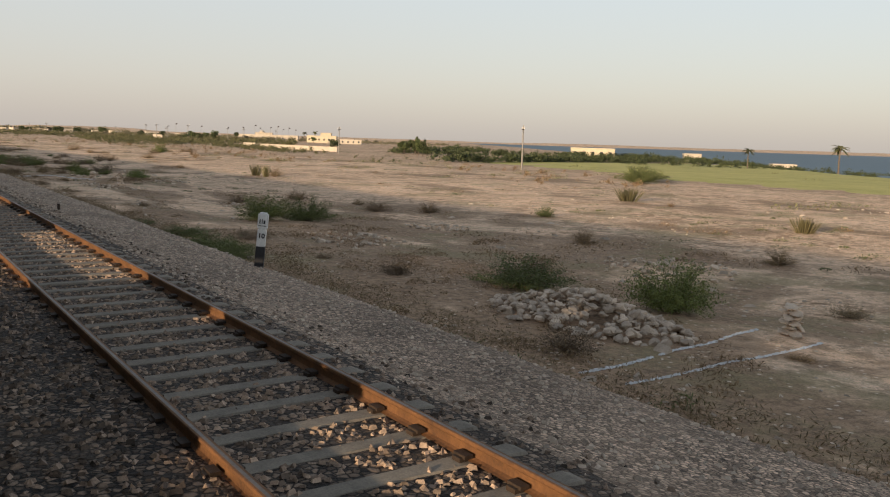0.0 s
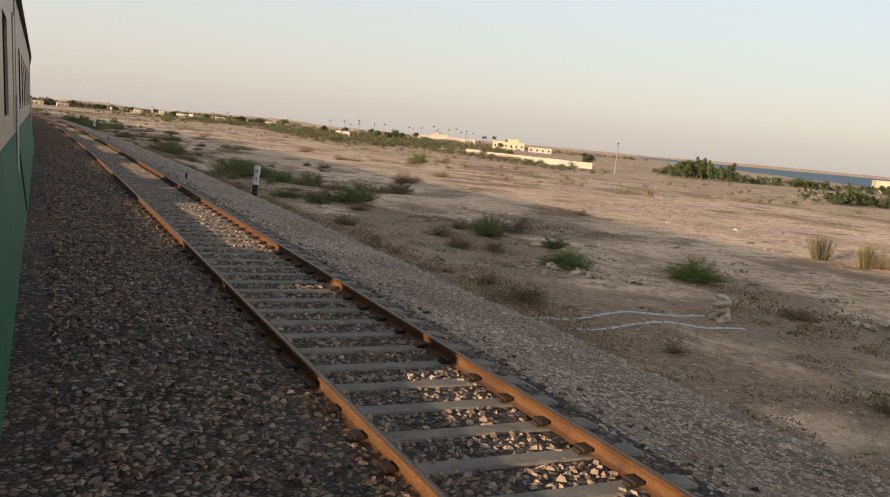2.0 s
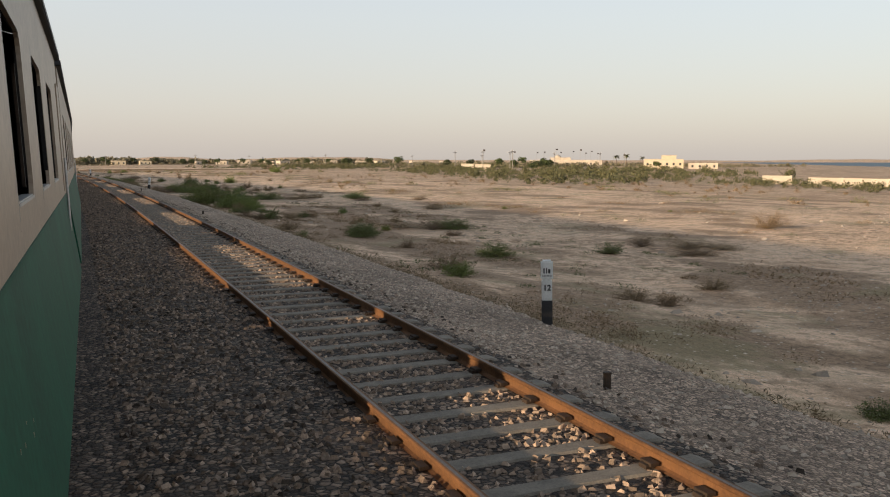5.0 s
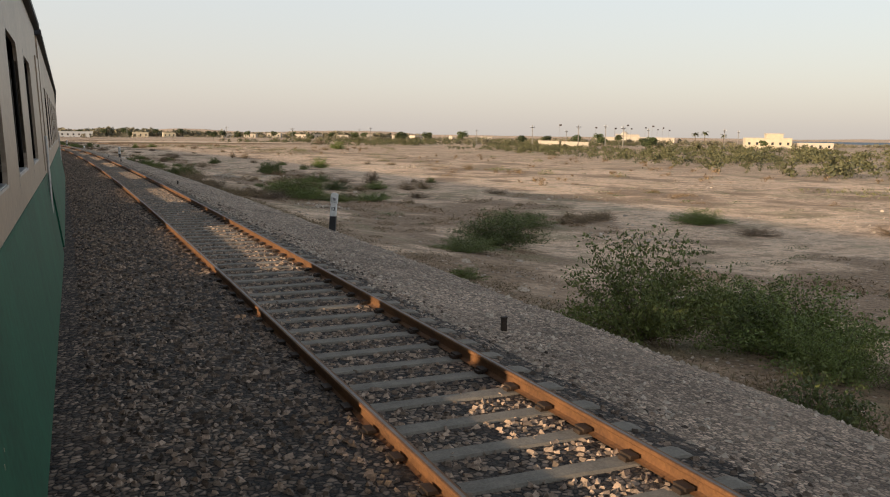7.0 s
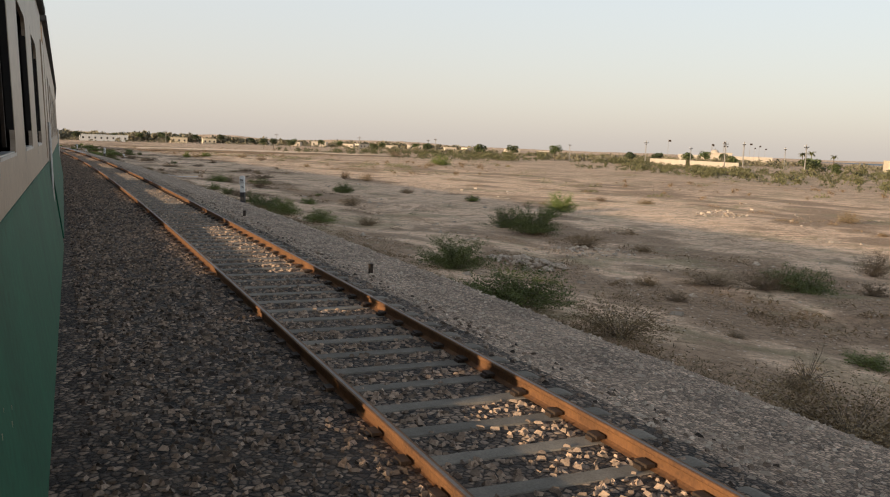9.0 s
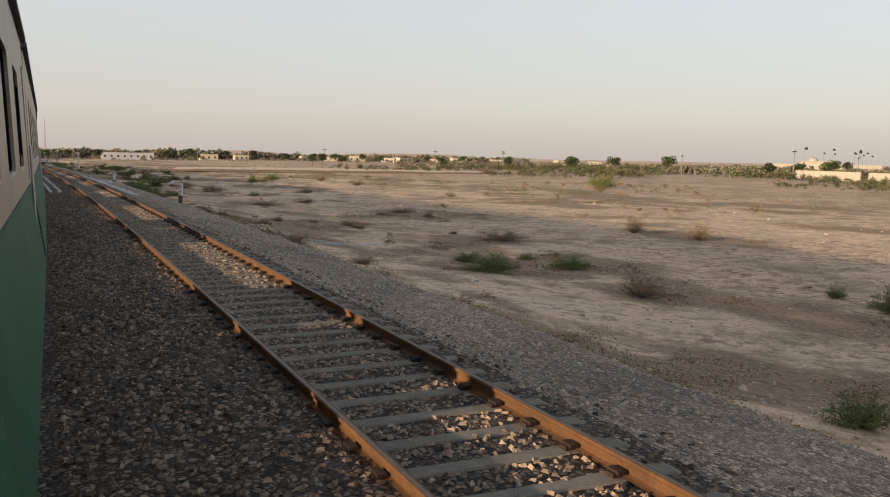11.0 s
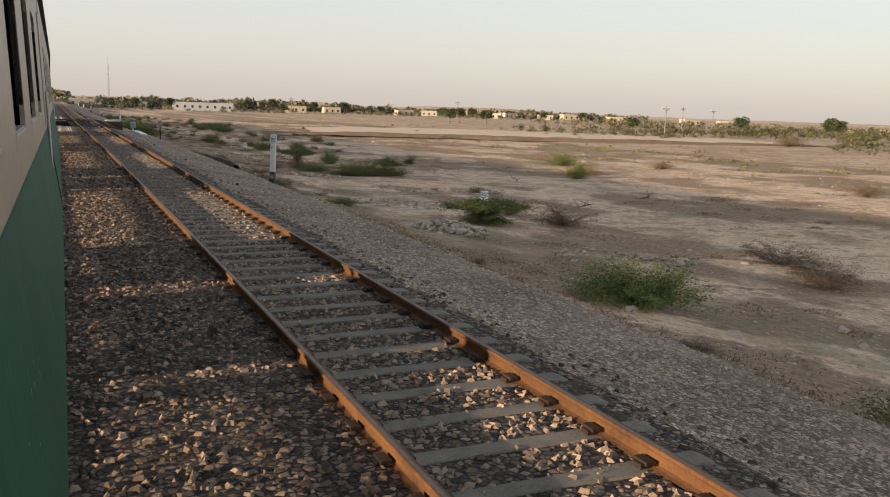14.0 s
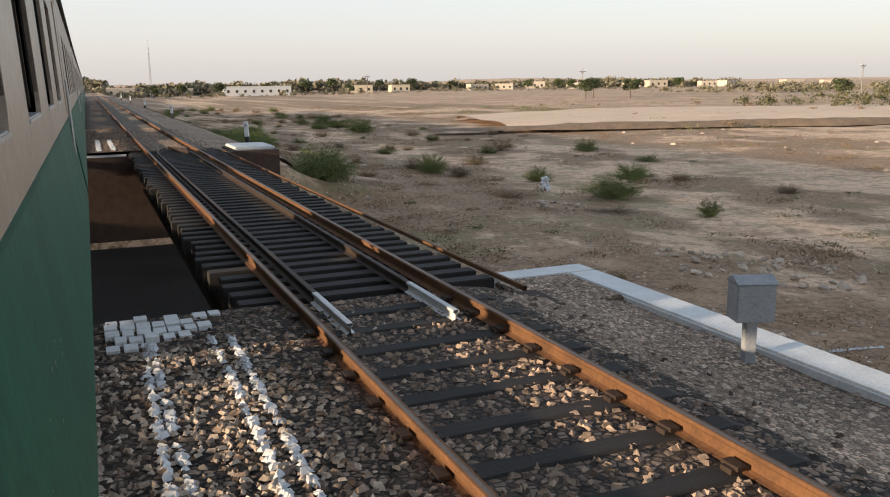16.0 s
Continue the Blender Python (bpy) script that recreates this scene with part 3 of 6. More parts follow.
def sleeper_mesh():
    """A concrete sleeper, waisted in the middle, with sloping rail seats."""
    x = np.array([-1.37, -1.30, -0.95, -0.70, -0.25, 0.25, 0.70, 0.95, 1.30, 1.37])
    top = np.array([-0.02, 0.0, 0.0, 0.0, 0.002, 0.002, 0.0, 0.0, 0.0, -0.02])
    half = np.array([0.10, 0.125, 0.125, 0.12, 0.105, 0.105, 0.12, 0.125, 0.125, 0.10])
    v = []
    for a, t, h in zip(x, top, half):
        v += [(a, -h - 0.02, -0.2), (a, -h, t - 0.02), (a, -h + 0.02, t), (a, h - 0.02, t), (a, h, t - 0.02), (a, h + 0.02, -0.2)]
    f = [tuple(q) for q in grid_faces(len(x), 6)[:, ::-1].tolist()]
    me = bpy.data.meshes.new("sleeper")
    me.from_pydata(v, [], f + [(5, 4, 3, 2), (5, 2, 1, 0), tuple(54 + i for i in (0, 1, 2, 3)), tuple(54 + i for i in (0, 3, 4, 5))])
    me.update()
    return me


CENTRE = (GAUGE_N + GAUGE_F) / 2
SLEEPER = sleeper_mesh()
SLEEPER.materials.append(M_CONCRETE)
SLEEPER_OLD = SLEEPER.copy()
SLEEPER_OLD.materials.clear()
SLEEPER_OLD.materials.append(M_TIMBER)
SLEEPER_LIME = SLEEPER.copy()
SLEEPER_LIME.materials.clear()
SLEEPER_LIME.materials.append(M_WHITE)
rng = np.random.default_rng(7)
sleeper_s = np.arange(-34, 740, 0.66)
sleeper_s = sleeper_s[(sleeper_s < BRIDGE[0] - 0.2) | (sleeper_s > BRIDGE[1] + 0.2)]
LIMED = (410.6, 451.0, 452.3, 453.6)
far_v, far_f = [], []
sv = np.array([v.co[:] for v in SLEEPER.vertices])
for s0 in sleeper_s:
    z0 = -0.148
    if 255 <= s0 <= 318 or 405 <= s0 <= 456 or 478 <= s0 <= 532:
        me = SLEEPER_LIME if min(abs(s0 - q) for q in LIMED) < 0.34 else (SLEEPER_OLD if s0 > 514 else SLEEPER)
        ob = part("sleeper", me, None, track)
        ob.matrix_basis = stand(s0, CENTRE, z0, random.uniform(-0.8, 0.8))
    else:
        th = math.radians(heading(s0))
        p = on_line(s0, CENTRE, z0)
        w = np.stack([sv[:, 0] * math.cos(th) - sv[:, 1] * math.sin(th), sv[:, 0] * math.sin(th) + sv[:, 1] * math.cos(th), sv[:, 2]], -1) + p
        far_f.append(grid_faces(10, 6)[:, ::-1] + 60 * len(far_v))
        far_v.append(w)
tagged(part("sleepers", raw_mesh("sleepers", np.concatenate(far_v), np.concatenate(far_f), M_CONCRETE), None, track), "row of grey concrete sleepers", kind="stuff")


def clip_shape():
    """A rail clip: a shoulder, a bent spring bar and an insulator pad."""
    bm = bmesh.new()
    box(bm, 0.07, 0.15, -0.05, 0.05, -0.02, 0.035)
    box(bm, 0.04, 0.12, -0.075, 0.075, 0.025, 0.055)
    v = np.array([q.co[:] for q in bm.verts])
    f = np.array([[q.index for q in g.verts] for g in bm.faces])
    bm.free()
    return v, f


bpy.context.view_layer.update()
cv, cf = clip_shape()
cv_all, cf_all, k = [], [], 0
for s0 in sleeper_s[(sleeper_s > -5) & (sleeper_s < 600)]:
    th = math.radians(heading(s0))
    for l0 in (GAUGE_N, GAUGE_F):
        for side in (1, -1):
            w = cv * (side, side, 1)
            p = on_line(s0, l0, -0.147)
            cv_all.append(np.stack([w[:, 0] * math.cos(th) - w[:, 1] * math.sin(th), w[:, 0] * math.sin(th) + w[:, 1] * math.cos(th), w[:, 2]], -1) + p)
            cf_all.append(cf + len(cv) * k)
            k += 1
tagged(part("rail_clips", raw_mesh("rail_clips", np.concatenate(cv_all), np.concatenate(cf_all), M_IRON), None, track), "dark spring clips holding the rails", kind="stuff")

# loose stones: ballast, shoulder gravel, stones on the plain
rng = np.random.default_rng(3)
n = 270000
bs_ = rng.uniform(0, 575, n)
bl_ = np.where(rng.uniform(0, 1, n) < 0.50, rng.uniform(-0.05, 2.2, n), np.where(rng.uniform(0, 1, n) < 0.82, rng.uniform(2.3, 3.95, n), 4.05 + 1.3 * rng.uniform(0, 1, n) ** 1.8))
ok = ~((bs_ > BRIDGE[0] - 0.1) & (bs_ < BRIDGE[1] + 0.1)) & (np.abs(bl_ - GAUGE_N) > 0.09) & (np.abs(bl_ - GAUGE_F) > 0.09)
rest = ((bs_ + 34) / 0.66) % 1.0
reach = np.minimum(rest, 1 - rest) * 0.66
on_sleeper = (reach < 0.13) & (bl_ > 2.2) & (bl_ < 4.5)
ok &= ~(on_sleeper & (rng.uniform(0, 1, n) > np.where(reach < 0.07, 0.06, 0.45)))
bs_, bl_ = bs_[ok], bl_[ok]
sz = rng.uniform(0.018, 0.042, len(bs_))
inside = (bl_ > GAUGE_N) & (bl_ < GAUGE_F)
for name, sel, mat, label, sd in (("ballast_stones", ~inside, M_STONE, "loose angular broken stones of the track bed", 31), ("dusty_stones", inside, M_DUSTY, "dusty broken stones lying between the rails", 35)):
    a_, b_, c_ = bs_[sel], bl_[sel], sz[sel]
    top = np.where(b_ > 4.45, np.maximum(ballast_z(a_, b_), shoulder_z(a_, b_)), ballast_z(a_, b_))
    tagged(new(name, stones(name, a_, b_, top + c_ * 0.35, c_, mat, 0.75, sd)), label, "stones", kind="stuff")
n = 52000
ss_, sl_ = rng.uniform(0, 600, n), 4.5 + 3.5 * rng.uniform(0, 1, n) ** 1.2
ok = ~((ss_ > BRIDGE[0] - 0.3) & (ss_ < BRIDGE[1] + 1.6))
ss_, sl_ = ss_[ok], sl_[ok]
sz = rng.uniform(0.016, 0.044, len(ss_))
tagged(new("shoulder_gravel", stones("shoulder_gravel", ss_, sl_, shoulder_z(ss_, sl_) + sz * 0.3, sz, M_PEBBLE, 0.7, 32)), "loose gravel and pebbles on the shoulder", "stones", kind="stuff")
n = 40000
ps_, pl_ = rng.uniform(0, 620, n), 9.0 + 60 * rng.uniform(0, 1, n) ** 1.6
keep = value_noise(ps_ / 6, pl_ / 6, 33) > rng.uniform(-0.7, 0.9, n)
ps_, pl_ = ps_[keep], pl_[keep]
sz = rng.uniform(0.02, 0.085, len(ps_)) * (1 + (rng.uniform(0, 1, len(ps_)) > 0.95) * 2.0)
tagged(new("plain_stones", stones("plain_stones", ps_, pl_, ground_z(ps_, pl_) + sz * 0.2, sz, M_PEBBLE, 0.6, 34)), "pale stones scattered over the dry plain", "stones", kind="stuff")


# ---------------------------------------------------------------- limewashed stone rows
def stone_row(name, s0, l0, s1, l1, width, per_metre, zf, seed, label):
    r = np.random.default_rng(seed)
    n = int(math.hypot(s1 - s0, l1 - l0) * per_metre)
    u = np.sort(r.uniform(0, 1, n))
    wob = 0.025 * value_noise(u * math.hypot(s1 - s0, l1 - l0) / 1.7, u * 0, seed)
    a = s0 + (s1 - s0) * u + (wob if abs(l1 - l0) > abs(s1 - s0) else 0)
    b = l0 + (l1 - l0) * u + r.uniform(-width / 2, width / 2, n) + (wob if abs(l1 - l0) <= abs(s1 - s0) else 0)
    sz = r.uniform(0.025, 0.050, n)
    tagged(new(name, stones(name, a, b, zf(a, b) + sz * 0.5, sz, M_LIME, 0.75, seed)), label, "stone row", kind="stuff")


for l0, sd in ((0.67, 41), (1.18, 42)):
    stone_row("white_stone_row", 410.2, l0, 452.6, l0, 0.13, 62, ballast_z, sd, "row of limewashed stones between the tracks")
    stone_row("white_stone_row", 557.0, l0, 564.0, l0, 0.14, 60, ballast_z, sd + 20, "row of limewashed stones beyond the bridge")
for l0, sd in ((0.635, 51), (0.725, 52), (1.27, 53), (1.42, 54)):
    stone_row("white_stone_row", 519.0, l0 - 0.10, 530.6, l0 + 0.01, 0.03, 26, ballast_z, sd, "single line of limewashed stones before the bridge")
for i, s0 in enumerate((410.1, 416.5, 421.2, 426.0, 431.0, 434.5, 438.0, 446.5)):
    stone_row("white_stone_row", s0, 0.72, s0, 1.30, 0.10, 30, ballast_z, 60 + i, "short rung of limewashed stones")
for i, s0 in enumerate((438.4, 443.8, 452.7)):
    stone_row("white_stone_row", s0, 0.0, s0 + 0.1, 1.9, 0.07, 30, ballast_z, 70 + i, "thin limewash line across the ballast")
for l0, w, sd in ((5.55, 0.10, 80), (5.20, 0.17, 81)):
    stone_row("white_stone_row", 411.0, l0, 453.0, l0, w, 75, lambda a, b: shoulder_z(a, b), sd, "row of limewashed stones along the shoulder")
n = 2600
ra = np.random.default_rng(84)
rs_, rl_ = ra.uniform(519.0, 530.4, n), np.clip(ra.normal(0.95, 0.5, n), 0.2, 2.0)
sz = ra.uniform(0.018, 0.038, n)
tagged(new("pale_stones", stones("pale_stones", rs_, rl_, ballast_z(rs_, rl_) + sz * 0.5, sz, M_PEBBLE, 0.75, 87)), "paler broken stones dusted with lime before the bridge", "stones", kind="stuff")
n = 260
ra = np.random.default_rng(85)
rs_, rl_ = 439.2 + ra.normal(0, 0.9, n), 6.7 + ra.normal(0, 0.75, n)
sz = ra.uniform(0.04, 0.10, n)
tagged(new("white_stone_bed", stones("white_stone_bed", rs_, rl_, shoulder_z(rs_, rl_) + 0.02, sz, M_LIME, 0.4, 86)), "bed of limewashed stones round the number post", "stones", kind="stuff")
for a, b, c_, d, sd in ((10.4, 10.6, 12.2, 18.4, 90), (9.5, 10.8, 10.6, 18.6, 91), (77.9, 10.4, 79.6, 17.3, 92), (77.0, 11.0, 78.2, 17.4, 93), (401.1, 10.6, 402.0, 18.2, 94), (402.2, 11.4, 402.9, 18.4, 95), (496.0, 14.5, 498.6, 22.0, 96), (494.6, 15.4, 497.6, 22.4, 97), (529.5, 8.6, 533.6, 11.5, 98), (533.6, 11.5, 533.2, 13.8, 99)):
    stone_row("white_stone_row", a, b, c_, d, 0.12, 34, ground_z, sd, "line of white stones laid on the earth")

# ---------------------------------------------------------------- the train's own track
own = tagged(new("railway_track"), "track of rusty rails under the standing train", "railway track", kind="structure")
GAP = np.interp([p[0] for p in PATH], [0, 3, 3.5, 4, 6.5, 7, 8.5, 9, 11.5, 13, 16], [0.22, 0.24, 0.31, 0.24, 0.27, 0.27, 0.23, 0.22, 0.20, 0.17, 0.19])   # from the eye to the coach's side
OFF_S, OFF_L = [], []
for row, gap in zip(PATH, GAP):
    j = np.hypot(GX - row[1], GY - row[2]).argmin()
    dx, dy, c_, s_ = row[1] - GX[j], row[2] - GY[j], math.cos(GT[j]), math.sin(GT[j])
    OFF_S.append(GS[j] - dx * s_ + dy * c_)
    OFF_L.append(dx * c_ + dy * s_ - gap)
SIDE = 1.62                      # half the coach's width
CANT = radians(2.0)              # the curve's cant tips the train to the left


def train_l(s):
    return np.interp(s, OFF_S, OFF_L) - SIDE + 2.3 * math.sin(CANT)


for d in (-0.872, 0.872):
    rail_part(own, d, -40, 740, lift=d * math.tan(CANT), off=train_l)
own_s = np.arange(-34, 700, 0.66)
own_v, own_f = [], []
for i, s0 in enumerate(own_s):
    th = math.radians(heading(s0))
    p = on_line(s0, float(train_l(s0)), -0.162)
    own_v.append(np.stack([sv[:, 0] * math.cos(th) - sv[:, 1] * math.sin(th), sv[:, 0] * math.sin(th) + sv[:, 1] * math.cos(th), sv[:, 2] + sv[:, 0] * math.tan(CANT)], -1) + p)
    own_f.append(grid_faces(10, 6)[:, ::-1] + 60 * i)
tagged(part("sleepers", raw_mesh("sleepers", np.concatenate(own_v), np.concatenate(own_f), M_CONCRETE), None, own), "row of grey concrete sleepers", kind="stuff")

# ---------------------------------------------------------------- coaches
COACH = 16.46
BODY = 16.0
WIN0, PITCH, WIN_W, WIN_LO, WIN_HI = 1.62, 1.88, 1.02, 2.10, 2.92
WAIST = 1.90


def lean(bm):
    """The sides lean inwards above the waist."""
    for v in bm.verts:
        if v.co.z > 2.0:
            v.co.x -= math.copysign(0.010 * (v.co.z - 2.0) / 1.5, v.co.x)
    return bm


def build_coach():
    c = thing("passenger_coach", "green and cream passenger coach with open windows", "train coach", "coaches of the train")
    X = SIDE
    flared = boxed((X - 0.07, X, 0.2, BODY, 0.98, WAIST))
    for v in flared.verts:
        v.co.x += 0.095 * (WAIST - v.co.z) / (WAIST - 0.98)
    part("lower_side", flared, M_GREEN, c, "dark green scratched lower side panel")
    rows_ = [(X - 0.022, X, 0.2, BODY, WAIST, WIN_LO), (X - 0.022, X, 0.2, BODY, WIN_HI, 3.475)]
    edges = [0.2]
    for i in range(7):
        edges += [WIN0 + i * PITCH, WIN0 + i * PITCH + WIN_W]
    edges.append(BODY)
    for a, b in zip(edges[::2], edges[1::2]):
        rows_.append((X - 0.022, X, a, b, WIN_LO, WIN_HI))
    upper = boxed(*rows_)
    for i in range(7):                                   # rounded corners of the openings
        ya, yb = WIN0 + i * PITCH, WIN0 + i * PITCH + WIN_W
        for y, z, dy, dz in ((ya, WIN_LO, 1, 1), (yb, WIN_LO, -1, 1), (ya, WIN_HI, 1, -1), (yb, WIN_HI, -1, -1)):
            ring = [(y, z)] + [(y + dy * 0.11 * (1 - math.sin(k * math.pi / 8)), z + dz * 0.11 * (1 - math.cos(k * math.pi / 8))) for k in range(5)]
            front, back = ([upper.verts.new((x, a, b)) for a, b in ring] for x in (X, X - 0.022))
            for fan in (front, back[::-1]):
                upper.faces.new(fan if dy * dz > 0 else fan[::-1])
            for k in range(1, 5):
                upper.faces.new((front[k], back[k], back[k + 1], front[k + 1]))
    part("upper_side", lean(upper), M_CREAM, c, "cream upper side panel with window openings")
    # unseen far side, left solid so that no sunlight comes through the coach
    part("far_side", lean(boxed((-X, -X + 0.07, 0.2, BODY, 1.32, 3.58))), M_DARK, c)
    part("waist_rail", boxed((X, X + 0.006, 0.2, BODY, WAIST - 0.015, WAIST + 0.006)), M_GREEN, c)
    n = 14
    pr = [((X - 0.04) * math.cos(math.pi * i / n), 3.40 + 0.50 * math.sin(math.pi * i / n)) for i in range(n + 1)]
    v = [(x, y, z) for y in (0.15, BODY + 0.05) for x, z in pr]
    part("roof", raw_mesh("roof", v, grid_faces(2, n + 1), M_ROOF), None, c, "dark weathered arched roof")
    part("gutter", boxed((X - 0.05, X + 0.045, 0.1, BODY + 0.1, 3.43, 3.50), bevel=0.01), M_BLACK, c, "black rain gutter along the roof")
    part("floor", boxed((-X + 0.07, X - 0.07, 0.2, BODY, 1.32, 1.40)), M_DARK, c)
    for y0 in (0.2, BODY - 0.08):
        ew = bmesh.new()
        ring = [(X - 0.05, 1.0)] + [(x * 0.985, z - 0.012) for x, z in pr] + [(-X + 0.05, 1.0)]
        face = ew.faces.new([ew.verts.new((x, y0, z)) for x, z in ring])
        for v in bmesh.ops.extrude_face_region(ew, geom=[face])["geom"]:
            if isinstance(v, bmesh.types.BMVert):
                v.co.y += 0.08
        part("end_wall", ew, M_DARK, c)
    part("gangway", boxed((-0.6, 0.6, BODY, COACH + 0.2, 1.2, 3.2)), M_BLACK, c, "black gangway bellows between coaches")
    hi = WIN_HI - WIN_LO
    wf = bm_mesh("window_frame", boxed((X - 0.02, X + 0.011, -0.016, -0.004, -0.10, hi + 0.08), (X - 0.02, X + 0.008, WIN_W, WIN_W + 0.02, 0.10, hi - 0.08), (X - 0.02, X + 0.008, 0.09, WIN_W - 0.09, hi, hi + 0.02)), M_DARK)
    # pale metal strip added to draw the highlight line beside each opening
    lip = bm_mesh("frame_edge", boxed((X - 0.01, X + 0.012, -0.004, 0.004, -0.06, hi + 0.04)), M_ALU)
    sill = bm_mesh("sill", boxed((X - 0.05, X + 0.014, 0.02, WIN_W - 0.02, -0.012, 0.014), bevel=0.006), M_ALU)
    sash = bm_mesh("sliding_sash", boxed((X - 0.13, X - 0.11, WIN_W * 0.45, WIN_W * 0.45 + 0.035, 0, hi - 0.02)), M_IRON)
    seat_m = bm_mesh("seat", boxed((-1.2, 1.2, 0.0, 0.12, 1.22, 2.45), (-1.2, 1.2, 0.12, 0.6, 1.55, 1.70), bevel=0.03), M_SEAT)
    for i in range(7):
        w = part("window_frame", wf, None, c, "thin black window frame")
        w.matrix_basis = Matrix.Translation((-0.012, WIN0 + i * PITCH, WIN_LO + 0.002)) @ Matrix.Translation((X, 0, 0)) @ Matrix.Rotation(-math.atan(0.010 / 1.5), 4, "Y") @ Matrix.Translation((-X, 0, 0))
        part("sill", sill, None, w, "bright bare metal sill")
        part("frame_edge", lip, None, w, "thin pale metal strip along the frame")
        q = part("sliding_sash", sash, None, w)
        q.location = (0, 0, 0.01)
        if i % 2 == 0:
            part("seat", seat_m, None, c).location = (0, WIN0 + i * PITCH - 0.5, 0)
    d = part("door", boxed((X - 0.02, X + 0.006, BODY - 0.0 - 0.72, BODY - 0.10, WAIST + 0.05, 3.1)), M_CREAM, c, "narrow cream upper half of the end door")
    part("door_handle", rod(bmesh.new(), (X + 0.03, BODY - 0.62, 1.5), (X + 0.03, BODY - 0.62, 2.3), 0.014), M_ALU, d, "vertical grab rail")
    bars = bmesh.new()
    rr = random.Random(4)
    for i in range(15):
        y = 4.9 + i * 0.24
        for k in range(3):
            z = 1.34 + rr.uniform(0, 0.14)
            x = X + 0.095 * (WAIST - z - 0.04) / (WAIST - 0.98)
            high = rr.uniform(0.02, 0.05)
            box(bars, x - 0.006, x + 0.0008, y + k * 0.06, y + k * 0.06 + 0.006, z, z + high)
    tagged(part("lettering", bars, M_CREAM, c), "worn cream lettering on the green side", kind="stuff")
    # unseen box, placed to break the strip of sunlight under the floor
    part("equipment_box", boxed((-1.3, 1.3, 12.05, 12.33, 0.30, 0.98), bevel=0.03), M_IRON, c, "dark box slung under the floor")
    # unseen bar added to keep a strip of the ballast in shade
    part("shading_bar", boxed((-1.36, -1.24, 2.6, 12.0, 0.62, 0.70)), M_IRON, c)
    part("underframe", boxed((-0.5, -0.38, 0.3, BODY - 0.1, 1.12, 1.32), (0.38, 0.5, 0.3, BODY - 0.1, 1.12, 1.32)), M_IRON, c)
    wheel_bm = bmesh.new()
    for x in (-0.84, 0.84):
        rod(wheel_bm, (x - 0.065, 0, 0.46), (x + 0.065, 0, 0.46), 0.46, sides=28)
        rod(wheel_bm, (x - math.copysign(0.075, x), 0, 0.46), (x - math.copysign(0.045, x), 0, 0.46), 0.485, sides=28)
    rod(wheel_bm, (-1.1, 0, 0.46), (1.1, 0, 0.46), 0.08, sides=12)
    wheel_m = bm_mesh("wheelset", wheel_bm, M_IRON)
    frame_b = boxed((-1.16, -1.0, -1.5, 1.5, 0.42, 0.96), (1.0, 1.16, -1.5, 1.5, 0.42, 0.96), (-1.0, 1.0, -0.35, 0.35, 0.45, 0.96), (-1.2, -0.98, -1.35, -0.95, 0.32, 0.62), (0.98, 1.2, -1.35, -0.95, 0.32, 0.62), (-1.2, -0.98, 0.95, 1.35, 0.32, 0.62), (0.98, 1.2, 0.95, 1.35, 0.32, 0.62), bevel=0.02)
    bogie_m = bm_mesh("bogie", frame_b, M_IRON)
    for y in (1.75, 14.4):
        b = part("bogie", bogie_m, None, c, "dark greasy four-wheel bogie")
        b.location = (0, y, 0)
        for a in (-1.1, 1.1):
            part("wheelset", wheel_m, None, b).location = (0, a, 0)
    return c


first = build_coach()
stops = [q - 5.7 for q in OFF_S]
stops = [stops[0] - 15.0 * k for k in (3, 2, 1)] + stops + [stops[-1] + 16.7 * k for k in range(1, 11)]
for i, (s0, s1) in enumerate(zip(stops[:-1], stops[1:])):
    p0, p1 = on_line(s0, float(train_l(s0)), 0.0), on_line(s1, float(train_l(s1)), 0.0)
    m = pose(*p0, 0, 0, math.degrees(math.atan2(-(p1[0] - p0[0]), p1[1] - p0[1]))) @ Matrix.Rotation(-CANT, 4, "Y") @ Matrix.Diagonal((1, math.dist(p0, p1) / COACH, 1, 1))
    if i == 0:
        first.matrix_basis = m
    else:
        fresh(first, m)

# ---------------------------------------------------------------- the bridge
b0, b1 = BRIDGE
bm = boxed((-5, 5.4, -0.75, 0, -6.8, -0.32), (5.4, 7.0, -0.75, 1.4, -6.8, -0.62))
abut = thing("bridge_abutment", "dark brick bridge abutment with limewashed edges", "abutment", m=stand(b0, 0, 0))
part("masonry", bm, M_BRICK, abut)
br = bmesh.new()
rb = random.Random(9)
for i in range(8):
    for k in range(5):
        if rb.random() < 0.9 and i < (2, 5, 7, 7, 8)[k]:
            x0 = 0.31 + i * 0.147 + (0.07 if k == 1 else 0)
            box(br, x0 + rb.uniform(-0.012, 0.012), x0 + 0.125 + rb.uniform(-0.012, 0.012), -1.12 + k * 0.22 + rb.uniform(-0.02, 0.02), -0.93 + k * 0.22, -0.33, -0.085 + rb.uniform(-0.02, 0.012))
part("limewashed_bricks", br, M_WHITE, abut, "broken course of white painted bricks")
part("coping", boxed((5.45, 6.95, 0.95, 1.42, -0.62, -0.40), (6.45, 6.95, -5.8, 0.95, -0.62, -0.40), bevel=0.03), M_WHITE, abut, "white painted concrete coping")
part("gravel_fill", boxed((5.30, 6.45, -0.45, 0.95, -0.62, -0.405), bevel=0.02), M_SHOULDER, abut)
part("side_wall", boxed((6.5, 6.9, -5.7, 0.95, -3.2, -0.62)), M_BRICK, abut)
ab2 = thing("bridge_abutment", "far brick abutment with a white stone edge", "abutment", m=stand(b1, 0, 0))
